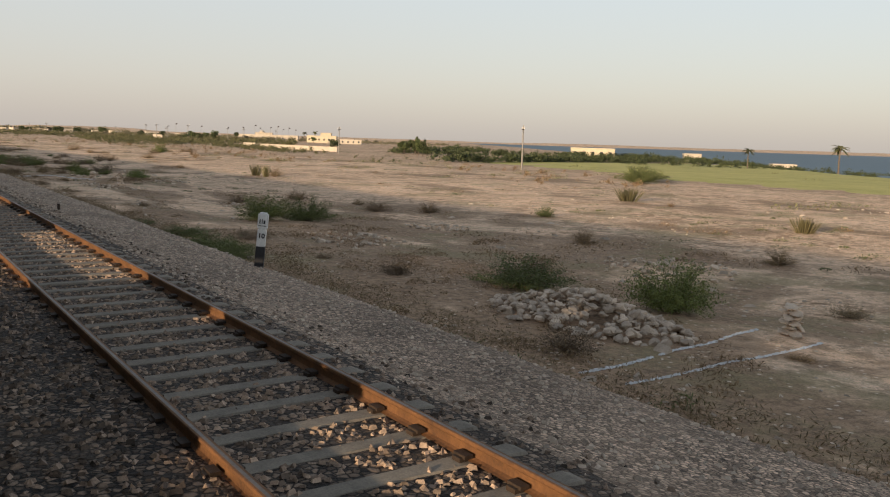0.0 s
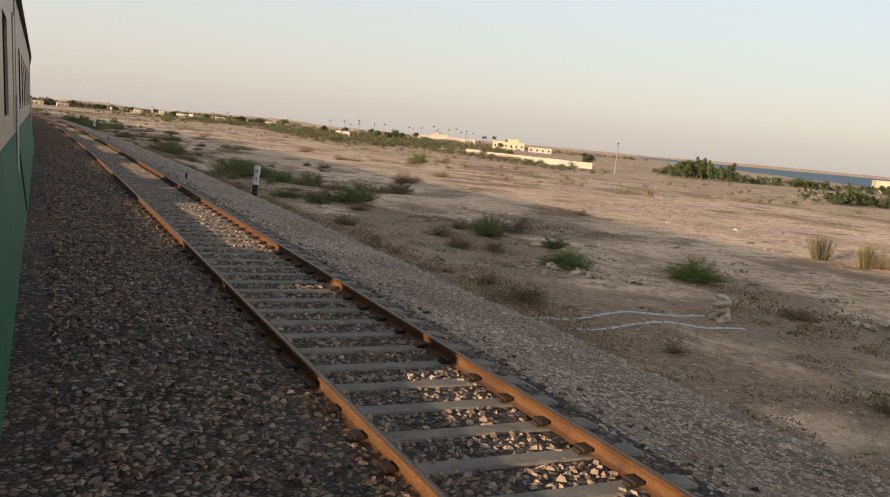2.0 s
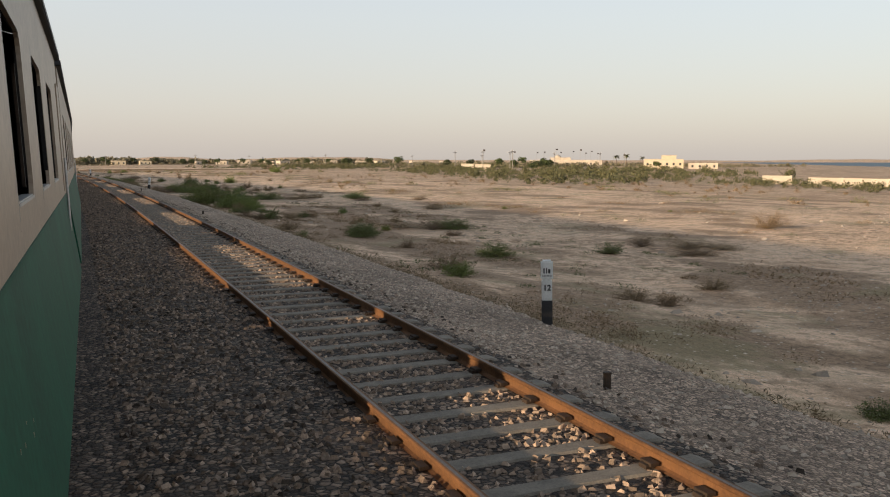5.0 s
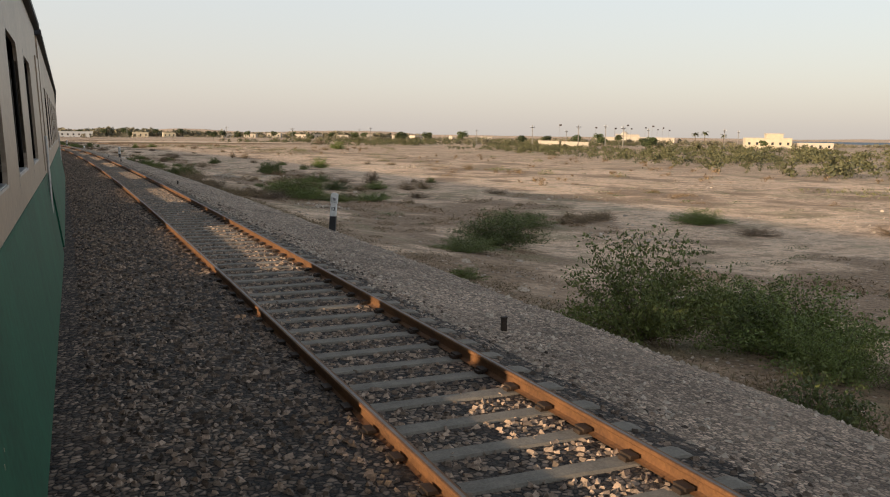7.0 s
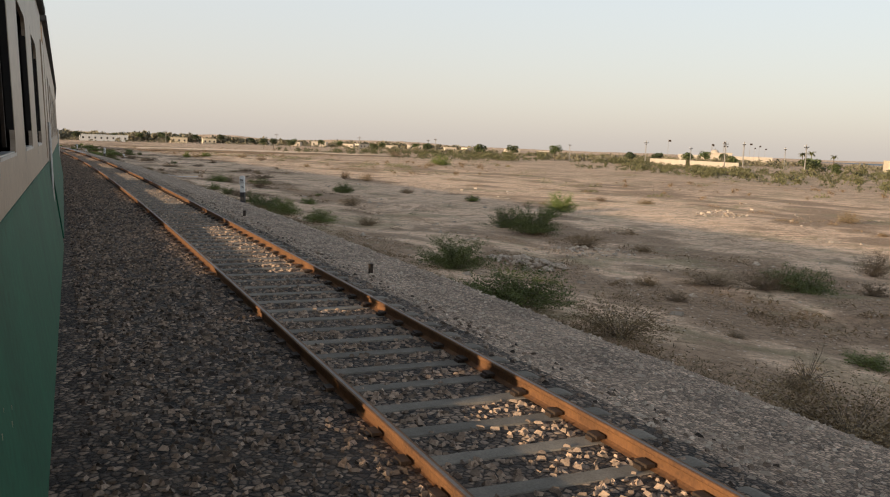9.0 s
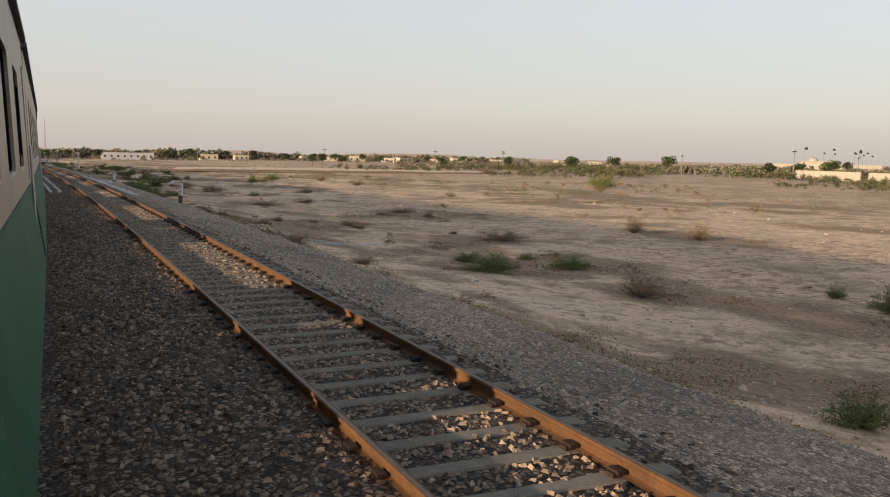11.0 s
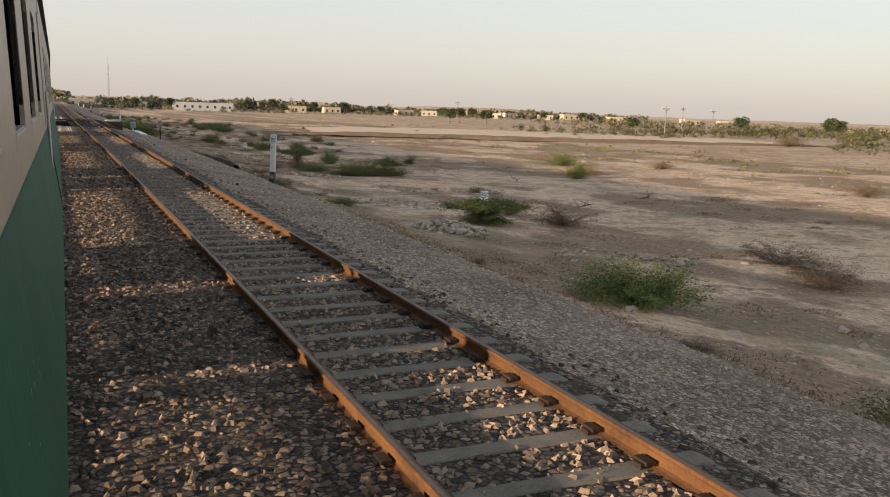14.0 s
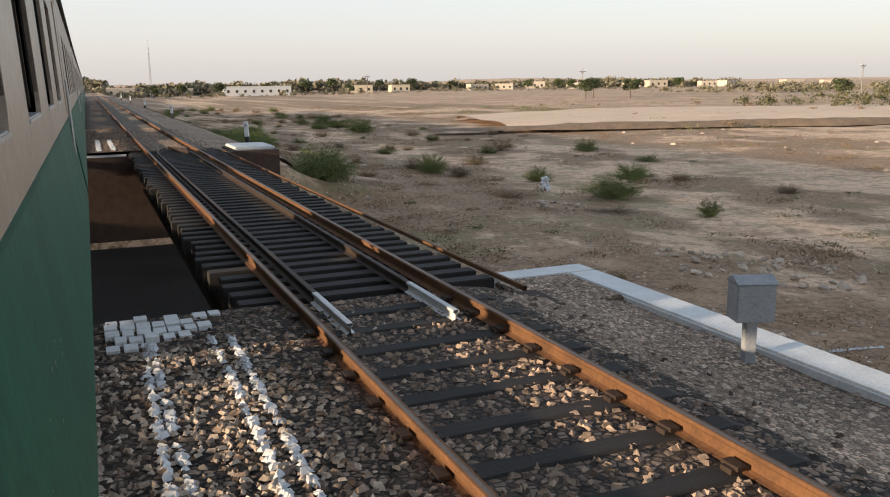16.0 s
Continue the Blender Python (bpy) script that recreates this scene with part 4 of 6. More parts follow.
part("masonry", boxed((-5, 5.6, 0, 0.8, -6.8, -0.32), (5.6, 7.4, 0.0, 3.2, -6.8, -0.30)), M_BRICK, ab2)
part("edge", boxed((0.2, 1.6, 0.0, 0.22, -0.32, -0.24)), M_WHITE, ab2, "limewashed stone edge")
part("coping", boxed((5.7, 7.3, 0.3, 2.9, -0.30, -0.16), bevel=0.04), M_WHITE, ab2, "pale worn coping slab")
part("wing_wall", boxed((7.3, 10.8, 5.0, 5.4, -3.4, -1.80)), M_GREY, ab2, "low grey wing wall")
part("wing_edge", boxed((7.3, 10.8, 4.98, 5.42, -1.80, -1.72)), M_WHITE, ab2)
part("toe_wall", boxed((8.6, 11.5, 3.1, 3.3, -3.0, -2.45)), M_WHITE, ab2)

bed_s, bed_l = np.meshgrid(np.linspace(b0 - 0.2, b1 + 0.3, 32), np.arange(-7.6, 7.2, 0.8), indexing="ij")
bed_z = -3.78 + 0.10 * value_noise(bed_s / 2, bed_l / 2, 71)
# near-black: the deep shade under train and bridge is put into the mud's colour
M_SHADED_MUD = weathered("shaded_mud", (0.008, 0.006, 0.005), (0.022, 0.017, 0.013), 0.8, 9, 0.95, 0, 0.03, 0, False, False)
tagged(new("stream_bed", raw_mesh("stream_bed", on_line(bed_s, bed_l, bed_z).reshape(-1, 3), grid_faces(*bed_s.shape)[:, ::-1], M_SHADED_MUD, smooth=True)), "muddy stream bed, near-black with the bridge's shade put into its colour", "stream bed", kind="structure")

deck = thing("railway_bridge", "open steel girder bridge deck with dark timbers", "bridge", m=Matrix())
for l0 in (GAUGE_N - 0.05, GAUGE_F + 0.05):
    v, f = along([(l0 - 0.16, -0.46), (l0 + 0.16, -0.46), (l0 + 0.16, -0.50), (l0 + 0.02, -0.52), (l0 + 0.02, -1.45), (l0 + 0.16, -1.47), (l0 + 0.16, -1.52), (l0 - 0.16, -1.52), (l0 - 0.16, -1.47), (l0 - 0.02, -1.45), (l0 - 0.02, -0.52), (l0 - 0.16, -0.50)], np.arange(b0 - 0.3, b1 + 0.5, 2.0))
    part("girder", raw_mesh("girder", v, f[:, ::-1], M_IRON), None, deck, "dark plate girder")
for l0, e in ((GAUGE_N + 0.30, 1), (GAUGE_F - 0.30, -1)):
    s = np.concatenate([[b0 - 1.4, b0 - 0.9], np.arange(b0, b1 - 2, 2.0), [b1 - 1.5, b1 + 0.6]])
    bend = np.interp(s, [b1 - 2, b1 + 0.6], [0, 0.5 * e])
    v, f = along([(l0 + a * 0.9, b_ * 0.8 - 0.035) for a, b_ in RAIL], s, bend)
    part("guard_rail", raw_mesh("guard_rail", v, f[:, ::-1], M_IRON, M_WHITE, index=np.where(np.arange(len(f)) < len(RAIL) * 2, 1, 0)), None, deck, "dark guard rail with a white painted end")
v, f = along([(4.97, -0.12), (5.01, -0.12), (5.01, -0.18), (4.97, -0.18)], np.arange(b0 - 0.5, b1 + 0.5, 2.0))
part("kerb_angle", raw_mesh("kerb_angle", v, f[:, ::-1], M_RUST), None, deck, "rusty steel edge angle")
timber = bm_mesh("timber", boxed((-1.45, 1.75, -0.125, 0.125, -0.27, 0.0), bevel=0.012), M_TIMBER)
for s0 in np.arange(b0 + 0.35, b1 - 0.1, 0.46):
    t_ = part("timber", timber, None, deck)
    t_.matrix_basis = stand(s0, CENTRE + random.uniform(-0.08, 0.08), -0.160, random.uniform(-0.7, 0.7))
for l0 in (-0.872, 0.872):
    v, f = along([(l0 - 0.15, -0.40), (l0 + 0.15, -0.40), (l0 + 0.15, -1.5), (l0 - 0.15, -1.5)], np.arange(b0 - 0.3, b1 + 0.5, 2.0), train_l(np.arange(b0 - 0.3, b1 + 0.5, 2.0)))
    part("girder", raw_mesh("girder", v, f[:, ::-1], M_IRON), None, deck, "dark plate girder")


# ---------------------------------------------------------------- posts and signs
def letters(text, size, material):
    cu = bpy.data.curves.new("figures", "FONT")
    cu.offset = size * 0.035
    cu.body, cu.size, cu.extrude, cu.align_x, cu.align_y = text, size, 0.001, "CENTER", "CENTER"
    tmp = bpy.data.objects.new("figures", cu)
    scene.collection.objects.link(tmp)
    me = bpy.data.meshes.new_from_object(tmp.evaluated_get(bpy.context.evaluated_depsgraph_get()))
    bpy.data.objects.remove(tmp)
    me.materials.clear()
    me.materials.append(material)
    return me


def km_post(s, l, number, tilt=0.0, high=1.3):
    """A square post, white above and black below, with a bevelled head."""
    z = float(shoulder_z(s, l)) if l < 8.1 else float(ground_z(s, l))
    p = thing("distance_post", "white and black concrete distance post beside the line", "post", "distance posts", stand(s, l, z - 0.05, -28) @ pose(0, 0, 0, 0, tilt, 0))
    w = 0.10
    part("base", boxed((-w, w, -w, w, -0.3, 0.52), bevel=0.008), M_BLACK, p, "black painted foot")
    bm = boxed((-w + 0.004, w - 0.004, -w + 0.004, w - 0.004, 0.52, high - 0.38), bevel=0.008)
    part("shaft", bm, M_WHITE, p, "white painted shaft")
    hd = bmesh.new()
    box(hd, -w - 0.012, w + 0.012, -w - 0.012, w + 0.012, high - 0.38, high, bevel=0.035)
    part("head", hd, M_WHITE, p, "white bevelled head with figures")
    for turn in (0, -90):
        if number:
            t_ = part("figures", letters(number, 0.15, M_BLACK), None, p)
            t_.matrix_basis = pose(0, 0, 0, 0, 0, turn) @ pose(0, -w - 0.002, high - 0.52, 90, 0, 0)
        b_ = part("marks", boxed((-0.07, -0.045, 0, 0.002, -0.05, 0.05), (-0.02, 0.0, 0, 0.002, -0.05, 0.05), (0.02, 0.06, 0, 0.002, -0.05, 0.03), (-0.09, 0.09, 0, 0.002, -0.105, -0.09)), M_BLACK, p)
        b_.matrix_basis = pose(0, 0, 0, 0, 0, turn) @ pose(0, -w - 0.0155, high - 0.19, 0, 0, 0)


for s0, l0, num, ti in ((17.7, 7.5, "10", 5), (95.3, 7.75, "11", 3), (173.5, 7.75, "12", -1), (253.2, 7.8, "13", 4), (331.0, 7.6, "14", -2), (410.0, 7.85, "15", 3), (488.0, 7.85, "16", 2)):
    km_post(s0, l0, num, ti, 1.28 if s0 < 480 else 2.0)
for s0 in (566.5, 608, 648, 690, 734):
    km_post(s0, 7.9, "", random.uniform(-3, 3), 1.3)

sg = thing("number_post", "white bridge number post with a black foot", "post", m=stand(439.2, 7.0, float(shoulder_z(439.2, 7.0)), -24))
part("base", boxed((-0.08, 0.08, -0.06, 0.06, -0.3, 0.25), bevel=0.008), M_BLACK, sg)
part("shaft", boxed((-0.075, 0.075, -0.055, 0.055, 0.25, 0.95), bevel=0.008), M_WHITE, sg)
part("plate", boxed((-0.20, 0.14, -0.075, -0.055, 0.72, 0.98), bevel=0.004), M_WHITE, sg, "white number plate")
t_ = part("figures", letters("121", 0.21, M_BLACK), None, sg)
t_.matrix_basis = pose(-0.03, -0.078, 0.85, 90, 0, 0)

sp = thing("sign_post", "thin rusty steel post with a small pale sign board", "sign", m=stand(518.9, 7.15, float(shoulder_z(518.9, 7.15)) - 0.05, -22))
part("post", boxed((-0.03, 0.03, -0.03, 0.03, -0.3, 1.25)), M_IRON, sp, "rusty angle iron post")
part("board", boxed((-0.14, 0.14, -0.05, -0.03, 1.0, 1.45), bevel=0.004), M_GREY, sp, "pale grey board")
for za, zb, xa, xb in ((1.30, 1.33, -0.08, 0.07), (1.20, 1.24, -0.06, 0.03), (1.08, 1.11, -0.07, 0.08)):
    part("mark", boxed((xa, xb, -0.053, -0.05, za, zb)), M_BLACK, sp)

lb = thing("relay_box", "grey metal box with a pitched lid on a post", "signal box", m=stand(528.6, 6.12, -0.5, -20))
part("post", boxed((-0.055, 0.055, -0.055, 0.055, -0.3, 0.5), bevel=0.006), M_GREY, lb)
bm = boxed((-0.19, 0.19, -0.13, 0.13, 0.48, 0.86), bevel=0.01)
part("box_body", bm, M_GREY, lb, "grey metal housing")
hood = bmesh.new()
vs = [hood.verts.new(q) for q in ((-0.2, -0.15, 0.86), (0.2, -0.15, 0.86), (0.2, 0.15, 0.86), (-0.2, 0.15, 0.86), (-0.2, 0, 0.93), (0.2, 0, 0.93))]
for q in ((0, 1, 5, 4), (3, 4, 5, 2), (0, 4, 3), (1, 2, 5), (0, 3, 2, 1)):
    hood.faces.new([vs[i] for i in q])
part("lid", hood, M_GREY, lb)

peg = thing("marker_peg", "short dark rail stub peg on the shoulder", "peg", "marker pegs", stand(29.2, 5.4, -0.42))
part("stub", boxed((-0.04, 0.04, -0.03, 0.03, -0.2, 0.27), bevel=0.006), M_IRON, peg)
part("cap", boxed((-0.045, 0.045, -0.035, 0.035, 0.25, 0.28), bevel=0.006), M_IRON, peg)
for s0 in (63.2, 97.8, 133.0, 168, 202, 237, 272.3, 307.4, 320, 446.7, 482.6, 494.5, 507.0):
    copy_thing(peg, stand(s0, 5.4 + random.uniform(-0.08, 0.08), -0.42 if s0 < 470 else -0.56, random.uniform(-20, 20)))


# ---------------------------------------------------------------- cairns and heaps of stone
def rock(bm, x, y, z, r, rr, flat=0.6):
    m = Matrix.Translation((x, y, z)) @ Euler((rr.uniform(0, 0.5), rr.uniform(0, 0.5), rr.uniform(0, 6))).to_matrix().to_4x4() @ Matrix.Diagonal((r * rr.uniform(0.8, 1.4), r * rr.uniform(0.6, 1.0), r * flat * rr.uniform(0.7, 1.2), 1))
    g = bmesh.ops.create_icosphere(bm, subdivisions=1, radius=1, matrix=m)["verts"]
    for v in g:
        v.co += Vector((rr.uniform(-1, 1), rr.uniform(-1, 1), rr.uniform(-1, 1))) * r * 0.16


def cairn(s, l, high, white=False, width=0.42):
    rr = random.Random(int(s * 10))
    p = thing("stone_cairn", "small stacked cairn of %s flat stones" % ("limewashed" if white else "pale"), "cairn", "cairns on the plain", stand(s, l, float(ground_z(s, l))))
    z, i = 0.02, 0
    while z < high:
        w = width * (1 - 0.35 * z / high)
        bm = bmesh.new()
        for k in range(3 if w > 0.25 else 2):
            a = k * 2.1 + i
            rock(bm, math.cos(a) * w * 0.4, math.sin(a) * w * 0.4, z + 0.05, w * 0.52, rr, 0.28)
        part("stone", bm, M_LIME if white else M_PEBBLE, p)
        z += 0.125
        i += 1


for s0, l0, h in ((11.4, 18.6, 0.75), (73.0, 18.2, 0.8), (79.2, 17.5, 0.75), (158.9, 18.0, 0.8), (402.6, 18.7, 0.65)):
    cairn(s0, l0, h)
cairn(498.1, 22.7, 0.8, True, 0.5)
cairn(560.0, 21.8, 0.75, True, 0.4)


def heap(s, l, rx, ry, high, n, seed):
    rr = random.Random(seed)
    bm = bmesh.new()
    for i in range(n):
        a, q = rr.uniform(0, 6.3), rr.uniform(0, 1) ** 0.6
        x, y = math.cos(a) * q * rx, math.sin(a) * q * ry
        zz = float(ground_z(s + y, l + x)) - float(ground_z(s, l))
        rock(bm, x, y, zz + high * (1 - q) * rr.uniform(0.5, 1.0) + 0.03, rr.uniform(0.06, 0.11 + 0.10 * rr.random()), rr, 0.6)
    ob = tagged(part("stone_heap", bm, M_PEBBLE), "heap of broken pale stones lying on the earth", "stones", kind="stuff")
    ob.matrix_basis = stand(s, l, float(ground_z(s, l)))


for q in ((14.4, 14.6, 2.0, 3.0, 0.70, 460, 1), (37.6, 26.2, 1.6, 2.4, 0.2, 60, 2), (135.4, 28.4, 2.4, 2.0, 0.5, 90, 3), (322.3, 17.8, 1.6, 2.2, 0.3, 160, 4), (404.3, 11.6, 1.3, 2.2, 0.5, 120, 5), (487.2, 15.3, 1.7, 2.0, 0.38, 230, 6), (553.4, 18.6, 1.6, 1.4, 0.15, 40, 7), (78.0, 24.0, 1.8, 1.4, 0.2, 45, 8), (346.0, 52.0, 2.5, 2.0, 0.6, 50, 9), (506.0, 26.0, 3.0, 3.0, 0.15, 60, 10), (470.0, 24.0, 1.6, 1.0, 0.2, 40, 11),
          (22.0, 26.0, 3.2, 3.4, 0.08, 80, 12), (33.0, 18.5, 2.4, 2.8, 0.10, 70, 13), (52.0, 22.0, 3.0, 3.6, 0.08, 80, 14), (66.0, 15.5, 2.2, 2.8, 0.10, 70, 15), (88.0, 19.0, 2.8, 3.0, 0.08, 70, 16), (104.0, 27.0, 3.0, 3.2, 0.08, 70, 17), (150.0, 22.0, 2.6, 3.0, 0.08, 60, 18),
          (262.0, 27.0, 2.6, 3.2, 0.07, 60, 19), (281.0, 16.0, 2.0, 2.6, 0.08, 60, 20), (327.0, 24.0, 3.0, 3.0, 0.10, 80, 21), (480.0, 19.0, 2.4, 3.0, 0.10, 80, 22), (498.0, 17.0, 2.6, 3.0, 0.08, 70, 23), (516.0, 17.0, 2.6, 3.2, 0.10, 80, 24), (540.0, 17.0, 2.6, 3.0, 0.08, 70, 25)):
    heap(*q)


# ---------------------------------------------------------------- shrubs
def sticks(paths, radii):
    """Thin three-sided sticks along polylines: vertices, faces."""
    v, f, base = [], [], 0
    for p, r in zip(paths, radii):
        n = len(p)
        d = np.gradient(p, axis=0)
        d /= np.linalg.norm(d, axis=1)[:, None] + 1e-9
        a = np.cross(d, (0.31, 0.52, 0.79))
        a /= np.linalg.norm(a, axis=1)[:, None] + 1e-9
        b = np.cross(d, a)
        rad = np.linspace(r, r * 0.3, n)[:, None]
        ring = np.stack([p + rad * (a * math.cos(k) + b * math.sin(k)) for k in (0, 2.094, 4.189)], 1)
        v.append(ring.reshape(-1, 3))
        f.append(grid_faces(n, 3, True) + base)
        base += 3 * n
    return np.concatenate(v), np.concatenate(f)


def leaves(points, size, r, lengthy=2.2):
    """A small two-sided leaf at every point."""
    n = len(points)
    a = r.normal(0, 1, (n, 3))
    a /= np.linalg.norm(a, axis=1)[:, None]
    b = np.cross(a, r.normal(0, 1, (n, 3)))
    b /= np.linalg.norm(b, axis=1)[:, None] + 1e-9
    w = np.asarray(size).reshape(-1, 1) * np.ones((n, 1))
    q = np.stack([points - a * w * lengthy / 2, points + b * w / 2, points + a * w * lengthy / 2, points - b * w / 2], 1)
    return q.reshape(-1, 3), np.arange(4 * n).reshape(-1, 4)


def shrub(kind, seed):
    """A shrub of unit radius and unit height."""
    r = np.random.default_rng(seed)
    spec = dict(g=("shrub", "green thorny mesquite shrub on dry earth", 90, 44, 0.034, 0.008, M_LEAF), d=("scrub_bush", "low dry brown twiggy scrub bush", 110, 26, 0.030, 0.007, M_DRYLEAF),
                b=("shrub", "wide green thorny mesquite shrub with feathery twigs", 130, 105, 0.021, 0.005, M_LEAF), e=("scrub_bush", "wide dry brown mat of twiggy scrub", 150, 40, 0.018, 0.004, M_DRYLEAF),
                c=("spurge_clump", "clump of upright pale green fleshy stems", 170, 0, 0.0, 0.022, M_SPINE), t=("bare_bush", "nearly leafless grey branching bush", 26, 5, 0.04, 0.02, M_DRYLEAF),
                f=("umbrella_tree", "low flat-topped green acacia tree", 60, 130, 0.032, 0.02, M_LEAF))[kind]
    name, label, n, per, size, rad, leaf_m = spec
    paths, tips = [], []
    for i in range(n):
        az = r.uniform(0, 2 * math.pi)
        if kind == "f":
            out, up = r.uniform(0.3, 1.0), r.uniform(0.80, 1.0)
            k = np.linspace(0, 1, 6)[:, None]
            d = np.array([math.cos(az), math.sin(az), 0])
            p = d * out * k ** 1.6 + np.array([0, 0, 1]) * (up * (1 - 0.25 * out ** 2)) * k ** 0.55
        elif kind == "c":
            out, up = r.uniform(0.05, 0.75), r.uniform(0.6, 1.05)
            k = np.linspace(0, 1, 5)[:, None]
            d = np.array([math.cos(az), math.sin(az), 0])
            p = d * (out * 0.45 + out * 0.55 * k) + np.array([0, 0, 1]) * up * k
        else:
            out = r.uniform(0.15, 1.0) ** 0.7
            up = math.sqrt(max(0.02, 1 - out ** 2 * 0.92)) * r.uniform(0.3, 1.15)
            k = np.linspace(0, 1, 4)[:, None]
            d = np.array([math.cos(az), math.sin(az), 0])
            p = d * out * k ** 0.85 + np.array([0, 0, 1]) * up * (k ** 0.75) + 0.04 * r.normal(0, 1, (4, 3)) * k
            p[-1, 2] -= 0.06 * out
        paths.append(p)
        if per:
            lo = 0.75 if kind == "f" else 0.25
            last = len(p) - 1
            u = r.uniform(lo, 1.02, per) * last
            j = np.clip(u.astype(int), 0, last - 1)
            q = p[j] + (p[j + 1] - p[j]) * (u - j)[:, None]
            tips.append(q + r.normal(0, 0.055 if kind != "f" else 0.09, (per, 3)) * (1, 1, 0.6))
    ob = thing(name, label, "shrub" if kind != "f" else "tree", "shrubs of the plain")
    v, f = sticks(paths, r.uniform(0.5, 1.0, n) * rad)
    if kind == "c":
        tagged(part("stem_cluster", raw_mesh("stem_cluster", v, f, M_SPINE), None, ob), "fleshy upright stems", kind="stuff")
    else:
        tagged(part("brushwood", raw_mesh("brushwood", v, f, M_WOOD), None, ob), "thin bare brown brushwood", kind="stuff")
    if kind == "f":
        tr = rod(bmesh.new(), (0, 0, -0.1), (0.02, 0.02, 0.55), 0.06, 0.04)
        part("trunk", tr, M_WOOD, ob)
    if per:
        pts = np.concatenate(tips)
        pts[:, 2] = np.maximum(pts[:, 2], 0.01)
        v, f = leaves(pts, size * r.uniform(0.5, 1.2, len(pts)), r)
        part("foliage", raw_mesh("foliage", v, f, leaf_m), None, ob)
    return ob


KINDS = {k: [shrub(k, 100 + 10 * i + j) for j in range(n)] for i, (k, n) in enumerate((("g", 5), ("d", 4), ("c", 2), ("t", 1), ("f", 1), ("b", 3), ("e", 2)))}
USED = set()
rs = random.Random(12)


def plant_shrubs(rows_):
    """Shrubs by place, width, height and kind."""
    for s, l, w, h, kind in rows_:
        src = rs.choice(KINDS[{'g': 'b', 'd': 'e'}.get(kind, kind) if w > 1.9 else kind])
        l = max(l, 8.4 + 0.25 * w)
        g = float(ground_z(s, l))
        h = min(max(h * (1.1 if kind == 'g' else 1.0), 0.18), 2.6)
        m = stand(s, l, g - 0.04, rs.uniform(0, 360) if kind != "f" else 0, (w * 0.56, w * rs.uniform(0.45, 0.6), h * 1.08))
        if src.name in USED:
            fresh(src, m)
        else:
            USED.add(src.name)
            src.matrix_basis = m


plant_shrubs((
    (9.7, 16.3, 0.8, 0.2, 'd'),
    (12.5, 23.3, 1.7, 0.4, 'd'),
    (14.9, 18.4, 2.8, 1.3, 'g'),
    (19.2, 16.6, 3.2, 0.9, 'g'),
    (137.5, 9.3, 2.2, 0.5, 'd'),
    (139.5, 9.2, 2.4, 0.55, 'd'),
    (141.5, 9.4, 2.0, 0.5, 'd'),
    (27.4, 44.8, 2.6, 0.9, 'c'),
    (27.8, 10.3, 2.5, 0.4, 'g'),
    (32.0, 13.2, 2.2, 0.4, 'd'),
    (32.7, 10.5, 2.4, 0.4, 'g'),
    (36.4, 9.9, 1.4, 0.3, 'g'),
    (41.1, 17.4, 3.1, 1.2, 'g'),
    (41.4, 6.9, 0.9, 0.1, 'd'),
    (42.0, 20.3, 3.1, 1.2, 'g'),
    (46.7, 31.6, 1.8, 0.8, 'd'),
    (48.8, 53.4, 3.6, 1.1, 'c'),
    (49.2, 28.9, 3.0, 0.9, 'd'),
    (58.2, 27.5, 2.3, 0.9, 'd'),
    (71.5, 81.0, 4.9, 2.0, 'g'),
    (77.3, 87.9, 8.3, 1.7, 'g'),
))
plant_shrubs((
    (79.7, 21.2, 1.6, 0.4, 'd'),
    (86.6, 23.5, 2.5, 0.9, 'g'),
    (88.8, 18.8, 2.4, 0.7, 'g'),
    (90.7, 40.2, 2.6, 1.2, 'd'),
    (90.9, 11.4, 0.5, 0.3, 'd'),
    (91.0, 39.3, 1.8, 1.3, 'c'),
    (92.3, 15.6, 1.0, 0.4, 'd'),
    (93.7, 39.3, 2.3, 1.3, 'c'),
    (95.2, 22.5, 1.9, 0.6, 'g'),
    (97.5, 20.0, 2.0, 1.0, 'g'),
    (101.2, 23.7, 4.0, 1.1, 'd'),
    (104.5, 15.8, 1.9, 0.6, 'd'),
    (106.5, 14.1, 1.7, 0.6, 'g'),
    (109.4, 13.1, 2.2, 0.5, 'g'),
    (110.7, 15.3, 3.2, 1.0, 'd'),
    (111.0, 16.8, 3.5, 0.6, 'g'),
    (111.6, 18.3, 3.0, 1.0, 'g'),
    (112.9, 19.4, 1.2, 0.5, 'd'),
))
plant_shrubs((
    (116.3, 15.4, 2.3, 0.2, 'd'),
    (121.4, 20.0, 1.9, 0.5, 'd'),
    (125.4, 17.2, 2.4, 0.8, 'g'),
    (124.1, 18.6, 2.3, 0.7, 'd'),
    (126.2, 20.0, 2.3, 1.0, 'g'),
    (126.7, 22.5, 2.2, 0.5, 'd'),
    (125.6, 24.0, 2.3, 1.1, 'd'),
    (125.8, 25.5, 3.5, 0.8, 'd'),
    (125.5, 27.0, 3.5, 0.9, 'd'),
    (127.5, 28.5, 2.5, 0.7, 'g'),
    (129.1, 15.0, 2.1, 0.7, 'd'),
    (128.7, 16.4, 3.1, 0.7, 'g'),
    (131.0, 17.7, 2.8, 0.7, 'g'),
    (134.9, 6.7, 1.2, 0.4, 'd'),
    (136.5, 32.6, 2.3, 1.4, 'd'),
    (138.5, 34.6, 2.8, 1.3, 'd'),
    (141.9, 13.6, 2.3, 0.6, 'd'),
    (144.0, 18.6, 3.8, 1.1, 'd'),
))
